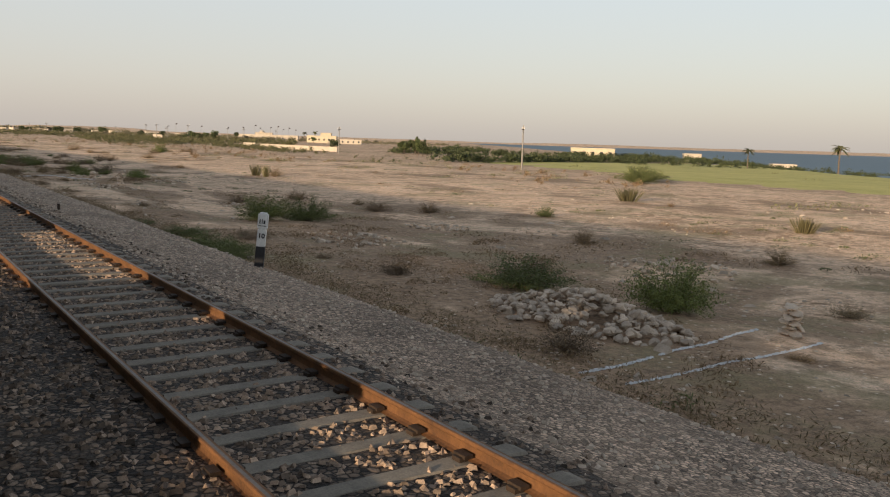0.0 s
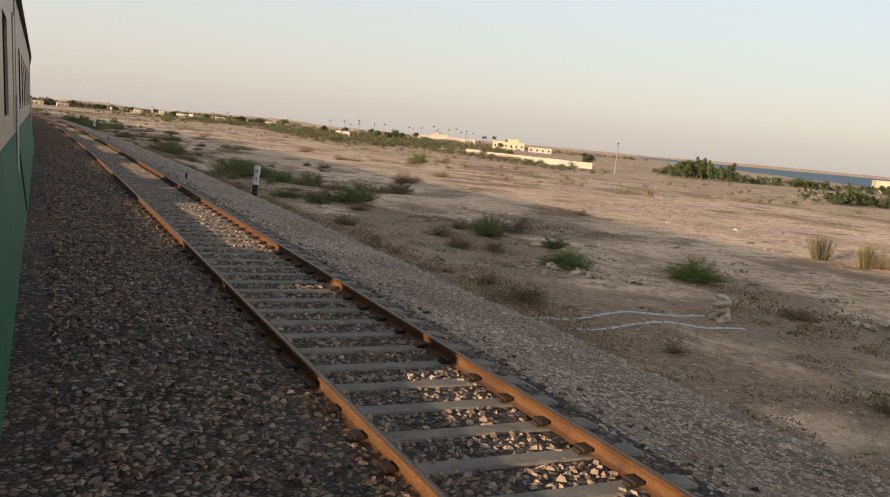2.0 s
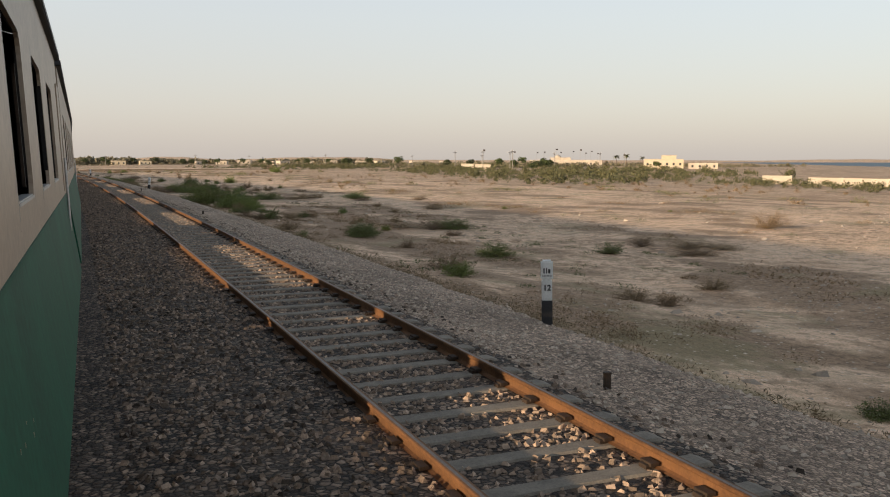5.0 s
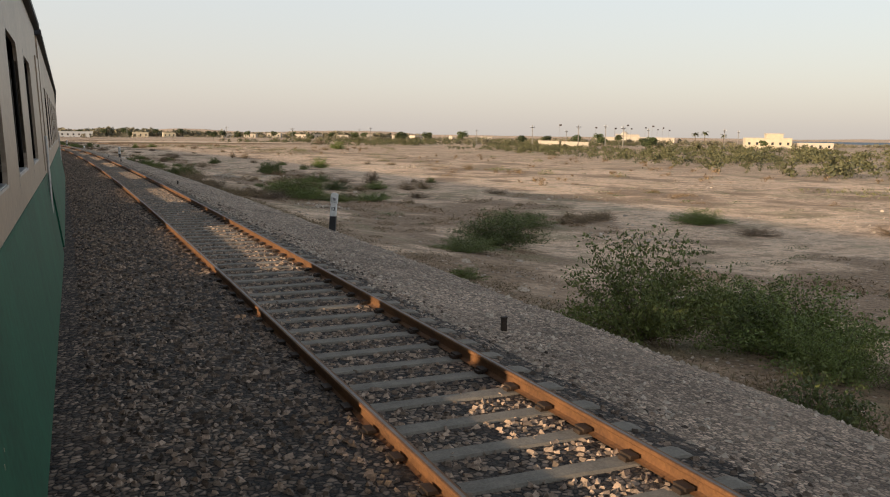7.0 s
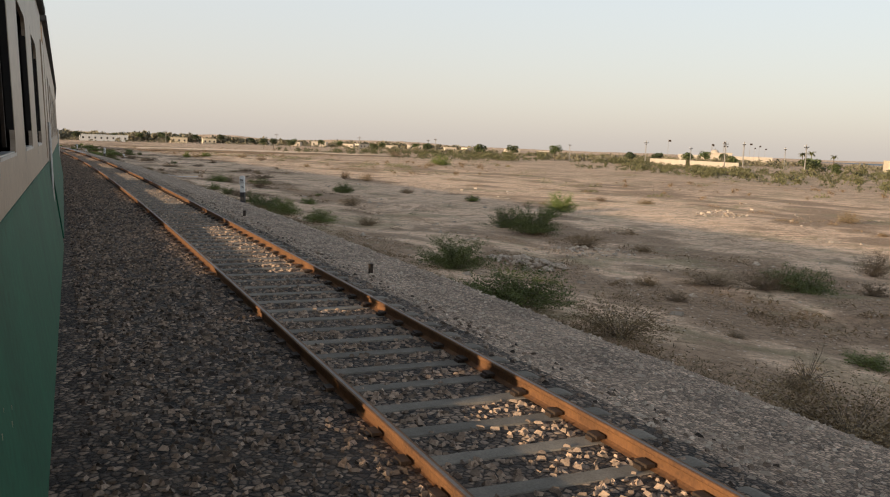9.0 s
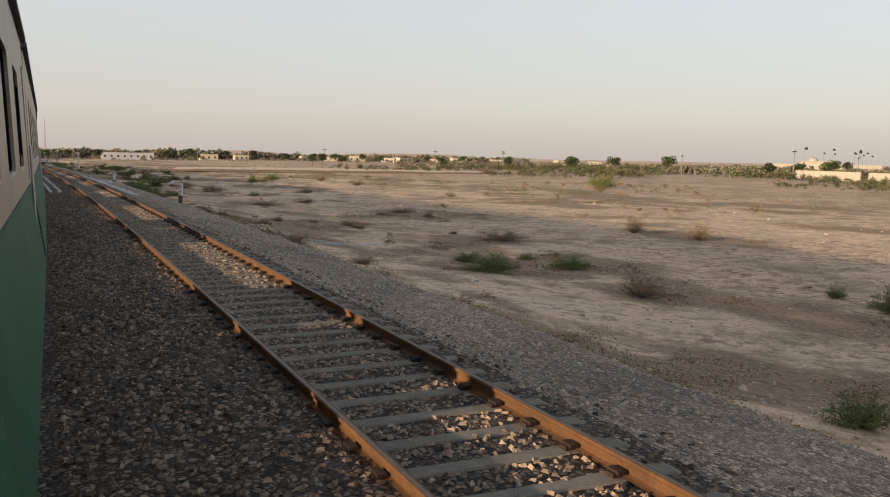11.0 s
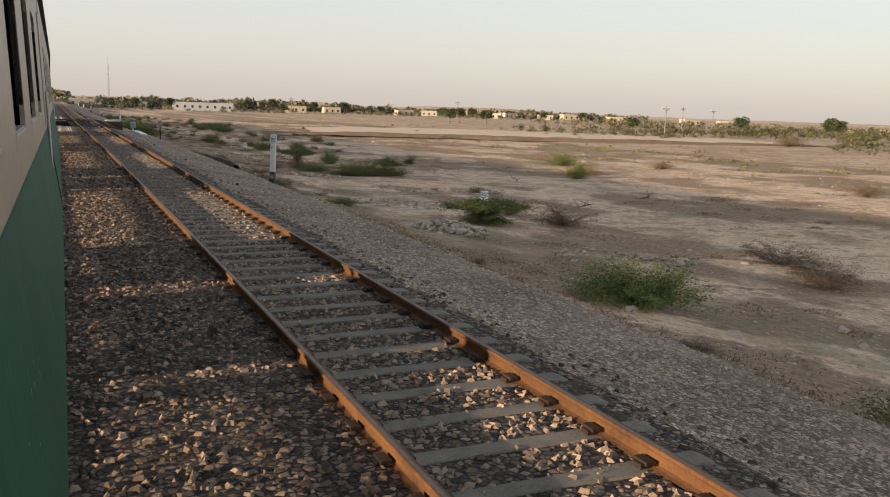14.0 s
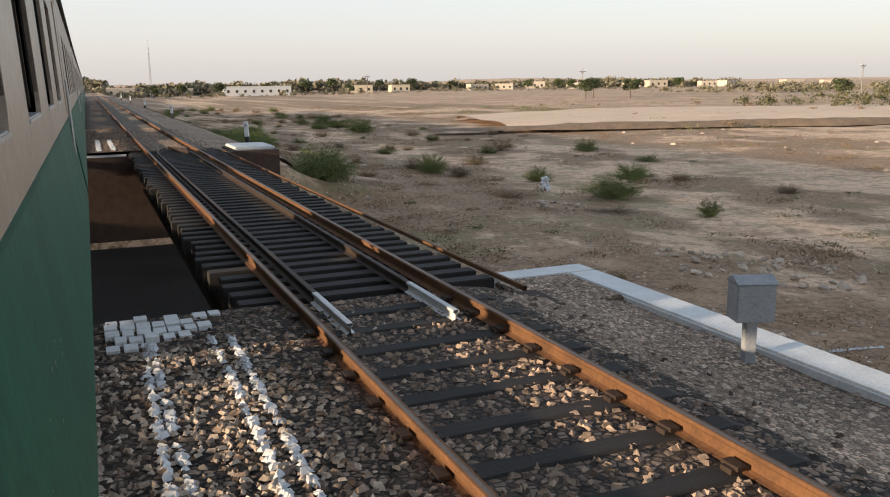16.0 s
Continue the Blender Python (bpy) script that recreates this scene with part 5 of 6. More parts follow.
plant_shrubs((
    (146.9, 13.9, 2.6, 0.6, 'd'),
    (151.0, 13.5, 3.4, 1.0, 'g'),
    (152.6, 45.3, 3.1, 0.9, 'd'),
    (158.7, 14.0, 3.6, 1.2, 'd'),
    (162.1, 15.0, 2.6, 1.4, 'g'),
    (183.8, 43.7, 2.1, 1.0, 'd'),
    (184.0, 45.0, 3.4, 0.5, 'd'),
    (182.9, 46.4, 2.9, 0.5, 'd'),
    (185.6, 57.7, 3.1, 1.0, 'd'),
    (188.7, 60.3, 3.9, 1.8, 'g'),
    (195.8, 30.6, 3.5, 0.5, 'd'),
    (197.9, 32.0, 3.5, 0.6, 'd'),
    (196.7, 33.3, 3.2, 0.5, 'd'),
    (199.9, 71.1, 5.1, 1.1, 'd'),
    (206.2, 46.5, 3.6, 1.3, 'd'),
    (217.9, 21.9, 3.4, 0.6, 'd'),
    (215.9, 23.7, 2.5, 0.9, 'd'),
    (216.6, 25.5, 3.5, 0.8, 'g'),
))
plant_shrubs((
    (221.4, 13.0, 1.8, 0.8, 'g'),
    (227.7, 17.2, 1.4, 0.5, 'g'),
    (231.9, 14.8, 2.4, 0.3, 'g'),
    (234.5, 7.3, 1.7, 0.9, 'g'),
    (235.2, 14.3, 3.2, 1.2, 'g'),
    (237.7, 12.9, 2.3, 1.0, 'g'),
    (241.3, 11.3, 4.1, 2.1, 'g'),
    (242.1, 35.6, 2.9, 0.7, 'd'),
    (257.9, 41.2, 2.8, 0.7, 'd'),
    (260.4, 17.9, 4.7, 1.3, 'g'),
    (261.1, 34.5, 3.1, 0.6, 'd'),
    (270.2, 29.2, 2.3, 0.5, 'd'),
    (271.3, 30.7, 3.6, 0.6, 'd'),
    (272.1, 32.3, 2.9, 0.7, 'd'),
    (274.5, 9.8, 1.1, 0.1, 'd'),
    (283.0, 6.8, 0.8, 0.1, 'd'),
    (284.1, 10.2, 0.8, 0.3, 'd'),
    (286.5, 11.5, 1.8, 0.6, 'd'),
))
plant_shrubs((
    (287.5, 16.9, 3.3, 0.8, 'g'),
    (286.0, 18.5, 3.5, 0.6, 'g'),
    (288.2, 20.2, 2.2, 0.9, 'd'),
    (287.6, 21.8, 3.3, 0.6, 'g'),
    (289.1, 10.0, 1.4, 0.3, 'd'),
    (290.3, 11.4, 2.2, 0.5, 'd'),
    (291.1, 6.5, 1.1, 0.2, 'd'),
    (291.6, 10.2, 1.5, 0.6, 'd'),
    (292.4, 17.7, 3.8, 1.4, 'd'),
    (292.5, 28.1, 2.8, 0.7, 'd'),
    (294.1, 36.6, 3.7, 0.6, 'd'),
    (295.2, 11.3, 1.5, 0.4, 'd'),
    (299.5, 6.8, 0.8, 0.1, 'd'),
    (300.2, 10.6, 3.4, 1.0, 'd'),
    (301.8, 6.9, 0.4, 0.1, 'g'),
    (302.7, 19.8, 3.4, 0.7, 'g'),
    (305.0, 22.1, 3.4, 1.1, 'g'),
    (303.6, 24.4, 3.2, 0.8, 'g'),
))
plant_shrubs((
    (303.4, 26.7, 2.2, 0.7, 'd'),
    (304.9, 29.0, 3.0, 0.8, 'g'),
    (302.5, 31.3, 2.4, 1.0, 'd'),
    (303.2, 33.6, 3.3, 1.0, 'd'),
    (303.8, 13.7, 0.9, 0.9, 't'),
    (305.2, 17.3, 1.6, 0.4, 'g'),
    (307.2, 11.5, 2.9, 1.1, 'd'),
    (308.4, 16.2, 0.9, 0.2, 'd'),
    (310.3, 6.5, 1.4, 0.5, 'g'),
    (310.6, 10.8, 3.1, 1.0, 'g'),
    (313.6, 31.9, 2.2, 1.3, 'd'),
    (316.6, 22.9, 3.2, 0.7, 'd'),
    (315.6, 24.6, 2.8, 1.0, 'd'),
    (315.6, 26.4, 3.5, 0.9, 'g'),
    (318.0, 33.9, 2.1, 1.4, 'd'),
    (319.5, 13.1, 3.1, 1.1, 'g'),
    (322.3, 6.5, 1.0, 0.3, 'g'),
    (337.0, 27.3, 3.8, 1.7, 'g'),
))
plant_shrubs((
    (338.7, 58.2, 2.3, 1.1, 'd'),
    (340.8, 27.6, 2.8, 1.3, 'g'),
    (351.5, 39.1, 3.2, 1.5, 'g'),
    (359.1, 54.9, 2.3, 0.7, 'd'),
    (389.1, 17.9, 2.6, 0.8, 'g'),
    (400.4, 40.9, 2.2, 1.4, 'd'),
    (401.3, 10.4, 1.4, 0.3, 'd'),
    (403.6, 27.1, 4.4, 0.9, 'd'),
    (405.0, 14.3, 0.5, 0.2, 'd'),
    (405.9, 39.8, 2.0, 1.6, 'd'),
    (409.5, 26.6, 1.0, 0.3, 'd'),
    (413.4, 20.9, 1.8, 0.5, 'd'),
    (415.8, 21.0, 2.2, 0.6, 'd'),
    (418.3, 10.4, 1.8, 0.3, 'g'),
    (420.4, 12.6, 1.3, 0.4, 'd'),
    (423.1, 15.8, 0.8, 0.2, 'd'),
    (423.3, 10.3, 1.4, 0.4, 'd'),
    (427.6, 9.9, 1.1, 0.2, 'g'),
))
plant_shrubs((
    (428.3, 12.4, 1.0, 0.2, 'g'),
    (430.3, 6.6, 1.2, 0.1, 'd'),
    (430.3, 29.9, 1.4, 0.3, 'd'),
    (431.1, 32.3, 3.1, 0.7, 'd'),
    (431.9, 12.5, 1.2, 0.2, 'd'),
    (433.3, 6.9, 0.8, 0.1, 'g'),
    (441.4, 11.5, 2.2, 0.8, 'd'),
    (444.2, 22.6, 3.8, 0.4, 'd'),
    (444.4, 22.8, 3.4, 1.0, 't'),
    (447.4, 28.0, 3.0, 0.7, 'd'),
    (448.6, 11.7, 2.2, 0.8, 'g'),
    (452.3, 14.3, 2.0, 0.6, 'g'),
    (456.3, 10.4, 3.0, 0.6, 'g'),
    (458.9, 52.8, 1.9, 0.8, 'd'),
    (461.8, 11.7, 3.7, 0.9, 'g'),
    (465.3, 10.6, 0.8, 0.1, 'd'),
    (467.4, 11.3, 1.2, 0.2, 'd'),
    (471.0, 88.6, 3.8, 1.3, 'd'),
))
plant_shrubs((
    (472.1, 13.5, 3.9, 1.0, 'g'),
    (472.7, 36.8, 1.7, 0.8, 'd'),
    (474.5, 23.2, 2.8, 1.1, 'd'),
    (478.2, 25.0, 3.5, 0.9, 'd'),
    (480.2, 96.9, 5.9, 2.8, 'g'),
    (490.1, 23.1, 3.8, 1.2, 'd'),
    (494.7, 12.8, 2.6, 0.3, 'g'),
    (490.3, 18.6, 4.0, 1.15, 'f'),
    (490.4, 18.8, 2.7, 0.85, 'g'),
    (498.3, 55.4, 3.2, 1.5, 'd'),
    (499.7, 13.1, 1.4, 0.1, 'd'),
    (512.3, 12.7, 2.7, 0.4, 'd'),
    (515.4, 40.9, 2.3, 1.4, 'g'),
    (519.2, 44.3, 4.1, 1.4, 'd'),
    (518.4, 20.9, 2.9, 0.7, 'd'),
    (519.7, 22.6, 3.3, 0.9, 'd'),
    (519.4, 24.2, 3.0, 0.9, 'd'),
))
plant_shrubs((
    (519.4, 25.8, 3.3, 1.0, 'd'),
    (525.6, 19.1, 2.3, 1.0, 'd'),
    (525.7, 58.7, 4.4, 1.2, 'd'),
    (526.3, 12.8, 1.5, 0.7, 'd'),
    (526.5, 23.2, 2.9, 0.5, 'd'),
    (531.1, 49.5, 3.9, 1.1, 'g'),
    (531.8, 32.1, 1.5, 0.9, 'g'),
    (531.8, 20.8, 1.3, 1.2, 'd'),
    (532.2, 24.0, 2.0, 1.2, 'g'),
    (534.7, 5.8, 0.4, 0.2, 'g'),
    (539.9, 12.4, 1.0, 0.3, 'd'),
    (548.8, 23.0, 1.2, 0.7, 'g'),
    (551.4, 20.1, 2.7, 0.3, 'd'),
    (553.5, 31.8, 1.7, 0.5, 'd'),
    (556.0, 23.2, 3.2, 1.0, 'g'),
    (557.3, 18.4, 2.4, 0.5, 'd'),
    (573.5, 14.4, 0.9, 0.6, 'g'),
    (576.5, 131.5, 7.7, 2.6, 'd'),
))
plant_shrubs((
    (579.6, 10.2, 4.1, 1.2, 'g'),
    (584.4, 10.8, 4.2, 1.4, 'g'),
    (584.7, 31.6, 3.1, 1.3, 'd'),
    (597.8, 11.2, 3.5, 0.8, 'g'),
    (595.6, 12.6, 3.3, 1.0, 'g'),
    (597.0, 14.0, 3.2, 0.9, 'g'),
    (616.8, 29.5, 3.9, 1.5, 'g'),
    (627.5, 29.7, 2.9, 0.9, 'g'),
    (627.0, 31.1, 3.2, 0.9, 'd'),
    (625.3, 32.6, 2.3, 0.8, 'd'),
    (638.2, 30.6, 3.1, 0.9, 'g'),
    (638.9, 32.4, 2.4, 0.6, 'g'),
    (638.5, 34.2, 2.3, 0.6, 'g'),
    (658.0, 34.1, 2.6, 0.9, 'd'),
    (657.4, 35.6, 3.4, 0.5, 'd'),
    (657.5, 37.0, 2.7, 0.6, 'd'),
    (657.8, 38.5, 2.1, 0.9, 'd'),
    (518.5, 21.5, 3.0, 1.0, 'g'),
))
plant_shrubs((
    (520.5, 23.5, 3.2, 1.1, 'g'),
    (519.5, 25.0, 2.6, 0.9, 'g'),
    (25.6, 9.6, 2.2, 0.5, 'g'),
    (27.6, 9.9, 2.4, 0.6, 'g'),
    (29.6, 9.9, 1.6, 0.4, 'g'),
    (124.5, 9.8, 2.4, 0.5, 'g'),
    (121.0, 11.5, 3.2, 0.6, 'd'),
    (558.5, 9.6, 3.0, 1.2, 'g'),
    (560.5, 10.2, 3.4, 1.3, 'g'),
    (244.0, 16.5, 2.6, 1.0, 'g'),
    (241.0, 14.5, 3.0, 1.3, 'g'),
    (267.0, 36.0, 4.0, 0.9, 'g'),
    (126.5, 13.8, 4.2, 1.2, 'g'),
    (128.8, 15.2, 3.8, 1.0, 'g'),
    (131.5, 16.6, 3.4, 0.8, 'g'),
))
plant_shrubs((
    (239.5, 13.9, 4.0, 1.5, 'g'),
    (257.5, 14.8, 3.4, 0.6, 'g'),
    (269.0, 24.0, 5.0, 0.9, 'g'),
    (264.0, 20.5, 4.6, 0.8, 'd'),
    (292.2, 17.0, 5.0, 1.3, 'g'),
    (296.6, 17.4, 4.2, 0.9, 'g'),
    (288.6, 14.2, 4.4, 0.8, 'd'),
    (290.8, 13.6, 3.6, 0.8, 'd'),
    (287.2, 12.6, 3.4, 0.7, 'd'),
    (292.7, 10.9, 2.4, 0.8, 'd'),
    (459.4, 11.6, 3.4, 0.8, 'g'),
    (530.0, 20.2, 3.0, 1.3, 'f'),
    (524.3, 16.9, 2.4, 0.7, 'd'),
    (523.6, 19.9, 4.0, 0.6, 'g'),
    (529.2, 29.0, 3.0, 1.0, 'g'),
))
rg = np.random.default_rng(88)
extra = []
while len(extra) < 120:
    s_, l_ = rg.uniform(6, 620), 10.8 + 42 * rg.uniform(0, 1) ** 1.5
    if growth(s_, l_) > rg.uniform(0.15, 0.7) and not BRIDGE[0] - 4 < s_ < BRIDGE[1] + 3:
        w_ = rg.uniform(0.5, 1.7)
        extra.append((s_, l_, w_, w_ * rg.uniform(0.3, 0.5), "d" if rg.uniform() < 0.8 else "g"))
for s_a, s_b, n_ in ((148, 232, 30), (325, 395, 24), (560, 720, 60)):
    for i in range(n_):
        w_ = rg.uniform(0.8, 2.6)
        extra.append((rg.uniform(s_a, s_b), 11.5 + 26 * rg.uniform(0, 1) ** 1.3, w_, w_ * rg.uniform(0.28, 0.45), "g" if rg.uniform() < 0.4 else "d"))
plant_shrubs(extra)
for group_ in KINDS.values():
    for src in group_:
        if src.name not in USED:
            src.matrix_basis = stand(300.0 + rs.uniform(-90, 90), 58.0, float(ground_z(300, 58.0)), 0, (0.7, 0.7, 0.5))


# ---------------------------------------------------------------- thin growth of the plain
def mats(name, s, l, zf, radius, high, per, material, label, seed, card=0.06):
    """Low ragged mats of growth, each many small leaves over a patch of earth."""
    r = np.random.default_rng(seed)
    n = len(s)
    base = on_line(s, l, zf(s, l))
    a, q = r.uniform(0, 2 * math.pi, (n, per)), np.sqrt(r.uniform(0, 1, (n, per)))
    z = r.uniform(0, 1, (n, per)) * (1 - q ** 2) * high[:, None] + 0.01
    pts = base[:, None] + np.stack([np.cos(a) * q * radius[:, None] * 1.25, np.sin(a) * q * radius[:, None], z], -1)
    v, f = leaves(pts.reshape(-1, 3), r.uniform(0.5, 1.4, n * per) * card, r, 5.0)
    tagged(new(name, raw_mesh(name, v, f, material)), label, "scrub", kind="stuff")


def scattered(n, l0, l1, power, seed, s0=0, s1=720):
    """Places thinned by how thick the scrub stands."""
    r = np.random.default_rng(seed)
    s, l = r.uniform(s0, s1, n), l0 + (l1 - l0) * r.uniform(0, 1, n) ** power
    keep = growth(s, l) > r.uniform(0.10, 0.85, n)
    return s[keep], l[keep], r


a_, b_, r = scattered(4800, 9.8, 20, 1.2, 51)
mats("dry_mats", a_, b_, ground_z, r.uniform(0.25, 0.85, len(a_)), r.uniform(0.10, 0.38, len(a_)), 130, M_DRYLEAF, "low dry brown mats of scrub over the plain", 54, 0.018)
a_, b_, r = scattered(7000, 20, 62, 1.3, 61)
mats("dry_mats", a_, b_, ground_z, r.uniform(0.35, 1.3, len(a_)), r.uniform(0.12, 0.48, len(a_)), 80, M_DRYLEAF, "low dry brown mats of scrub farther out", 62, 0.034)
r = np.random.default_rng(63)
n = 3600
a_, b_ = r.uniform(0, 640, n), 9.5 + 60 * r.uniform(0, 1, n) ** 1.4
k_ = (value_noise(a_ / 16, b_ / 9, 55) > r.uniform(-0.1, 0.9, n)) & ((a_ < 380) | (a_ > 470))
a_, b_ = a_[k_], b_[k_]
mats("green_mats", a_, b_, ground_z, r.uniform(0.2, 0.7, len(a_)), r.uniform(0.06, 0.2, len(a_)), 60, M_LEAF, "low green weeds over the plain", 56, 0.026)
a_, b_, r = scattered(3000, 60, 150, 1.0, 64, -40, 700)
mats("far_mats", a_, b_, ground_z, r.uniform(0.8, 2.8, len(a_)), r.uniform(0.3, 1.0, len(a_)), 80, M_BELT, "low dusty scrub on the sunlit plain", 66, 0.075)
a_, b_, r = scattered(9000, 9.0, 11.3, 1.0, 65)
k_ = ~((a_ > BRIDGE[0] - 1) & (a_ < BRIDGE[1] + 2))
a_, b_ = a_[k_], b_[k_]
mats("toe_scrub", a_, b_, ground_z, r.uniform(0.25, 0.6, len(a_)), r.uniform(0.2, 0.55, len(a_)), 50, M_TOE, "dark dry scrub along the foot of the embankment", 59, 0.018)


# ---------------------------------------------------------------- trees
def clump_points(r, n, rx, rz, lobes):
    cen = r.normal(0, 1, (lobes, 3))
    cen /= np.linalg.norm(cen, axis=1)[:, None]
    cen = cen * r.uniform(0.3, 0.75, (lobes, 1)) * (rx, rx, rz)
    j = r.integers(0, lobes, n)
    q = r.normal(0, 1, (n, 3))
    q /= np.linalg.norm(q, axis=1)[:, None]
    return cen[j] + q * r.uniform(0.6, 1.0, (n, 1)) * (rx * 0.42, rx * 0.42, rz * 0.38)


def tree(seed, tall, wide, slim=False):
    r = np.random.default_rng(seed)
    t_ = thing("tree", "slim dark cypress-like tree" if slim else "dusty green rounded acacia tree", "tree", "trees by the fields")
    bm = rod(bmesh.new(), (0, 0, -0.3), (0.1, 0, tall * 0.5), 0.16, 0.09)
    for i in range(5):
        az = i * 1.3
        rod(bm, (0.05, 0, tall * 0.3 + i * 0.15), (math.cos(az) * wide * 0.5, math.sin(az) * wide * 0.5, tall * 0.72), 0.06, 0.02, 6)
    part("trunk", bm, M_TRUNK, t_)
    pts = clump_points(r, 900, wide, tall * (0.48 if slim else 0.36), 11) + (0, 0, tall * (0.52 if slim else 0.62))
    v, f = leaves(pts, r.uniform(0.18, 0.42, len(pts)), r, 1.6)
    part("crown", raw_mesh("crown", v, f, M_TREELEAF), None, t_)
    return t_


def at_xy(x, y, turn=0.0, size=1.0, lift=0.0):
    """The pose of a thing far from the line, by plain x and y."""
    j = np.hypot(GX - x, GY - y).argmin()
    th = GT[j]
    l = (x - GX[j]) * math.cos(th) + (y - GY[j]) * math.sin(th)
    return pose(x, y, float(ground_z(GS[j], l)) + lift, 0, 0, turn) @ Matrix.Diagonal((size, size, size, 1))


round_trees = [tree(200 + i, 5.0 + i * 0.5, 2.6 + 0.3 * i) for i in range(3)]
slim_tree = tree(210, 6.0, 1.1, True)
rt = random.Random(77)


def plant_trees(rows_, sources):
    for x, y, k in rows_:
        src = rt.choice(sources)
        m = at_xy(x, y, rt.uniform(0, 360), k)
        if src.name in USED:
            fresh(src, m)
        else:
            USED.add(src.name)
            src.matrix_basis = m


plant_trees(((128.7, 246.9, 0.8), (140, 222, 0.8), (143, 226, 0.9), (147, 229, 0.8), (170, 500, 1.0), (176, 505, 0.9), (152, 470, 0.8), (186, 520, 1.1), (160, 590, 1.0), (176, 596, 1.1), (186, 560, 1.0), (200, 610, 1.1),
             (230, 640, 1.2), (255, 660, 1.1), (275, 560, 0.9), (300, 590, 1.0), (118, 652, 1.0), (122, 660, 1.2), (98, 668, 1.0), (130, 640, 1.1), (142, 622, 1.2), (80, 700, 1.0), (30, 740, 1.1), (36, 750, 1.0), (44, 742, 1.0)), round_trees)
plant_trees(((130.5, 196.7, 0.9), (136, 205, 0.75), (139, 212, 0.9), (142, 218, 1.0), (144.5, 222.5, 0.9), (148, 226, 1.0), (151, 231, 0.8), (134, 200, 0.6)), [slim_tree])
plant_trees(((-95, 905, 1.1), (-80, 925, 1.3), (-60, 980, 1.2), (-40, 960, 1.2), (-25, 985, 1.4), (0, 975, 1.2), (20, 990, 1.3), (45, 1000, 1.2), (-110, 930, 1.3), (70, 930, 1.2), (96, 960, 1.2), (120, 1010, 1.3), (150, 980, 1.2), (185, 1000, 1.4), (-20, 925, 1.1)), round_trees)


def palm(seed):
    r = np.random.default_rng(seed)
    t_ = thing("palm_tree", "date palm with a bare trunk and drooping crown", "tree", "palms near the lake")
    part("trunk", rod(rod(bmesh.new(), (0, 0, -0.3), (0.15, 0.05, 3.2), 0.22, 0.17), (0.15, 0.05, 3.15), (0.1, 0.1, 6.2), 0.17, 0.15), M_TRUNK, t_)
    v, f = [], []
    for i in range(26):
        az, up = r.uniform(0, 6.28), r.uniform(-0.5, 1.3)
        k = np.linspace(0, 1, 7)
        cen = np.stack([np.cos(az) * k * 2.0 + 0.1, np.sin(az) * k * 2.0 + 0.1, 6.2 + up * k * 1.6 - 1.3 * k ** 2], -1)
        w = 0.34 * np.sin(np.pi * np.clip(k + 0.08, 0, 1))[:, None] * np.array([-math.sin(az), math.cos(az), 0]) + np.array([0, 0, -0.10])
        ring = np.stack([cen + w * (1, 1, 1), cen, cen - w * (1, 1, -1)], 1)
        f.append(grid_faces(7, 3) + 21 * i)
        v.append(ring.reshape(-1, 3))
    part("crown", raw_mesh("crown", np.concatenate(v), np.concatenate(f), M_PALM), None, t_)
    return t_


pm = palm(3)
pm.matrix_basis = at_xy(192, 77, 20, 1.25)
for x, y, k in ((200, 73, 1.4), (209, 70, 1.2), (182, 104, 0.8), (178, 125, 0.6), (216, 92, 1.1), (330, 690, 1.0), (345, 700, 1.1), (352, 690, 0.9)):
    copy_thing(pm, at_xy(x, y, rt.uniform(0, 360), k))


# far belts of scrub and trees, too many to count
def belt(name, boxes, label, seed, material, card=(0.06, 0.16), many=84):
    r = np.random.default_rng(seed)
    pts, sizes = [], []
    for x0, y0, x1, y1, width, n, high in boxes:
        u = r.uniform(0, 1, n)
        nx, ny = (y1 - y0), -(x1 - x0)
        q = math.hypot(nx, ny)
        off = r.uniform(-width / 2, width / 2, n)
        x, y = x0 + (x1 - x0) * u + nx / q * off, y0 + (y1 - y0) * u + ny / q * off
        for cx, cy in zip(x, y):
            h = high * (0.35 + 1.1 * r.uniform(0, 1) ** 2.2)
            m = int(many + 14 * h)
            c = clump_points(r, m, h * r.uniform(0.6, 1.25), h * 0.5, 9)
            c = np.where(r.uniform(0, 1, (m, 1)) < 0.4, c * r.uniform(0.2, 0.8, (m, 1)), c)      # leaves inside the clump as well
            j = np.hypot(GX - cx, GY - cy).argmin()
            l = (cx - GX[j]) * math.cos(GT[j]) + (cy - GY[j]) * math.sin(GT[j])
            pts.append(c + (cx, cy, float(ground_z(GS[j], l)) + h * 0.45))
            sizes.append(r.uniform(*card, m) * h)
    v, f = leaves(np.concatenate(pts), np.concatenate(sizes), r, 1.4)
    tagged(new(name, raw_mesh(name, v, f, material)), label, "trees", kind="stuff")


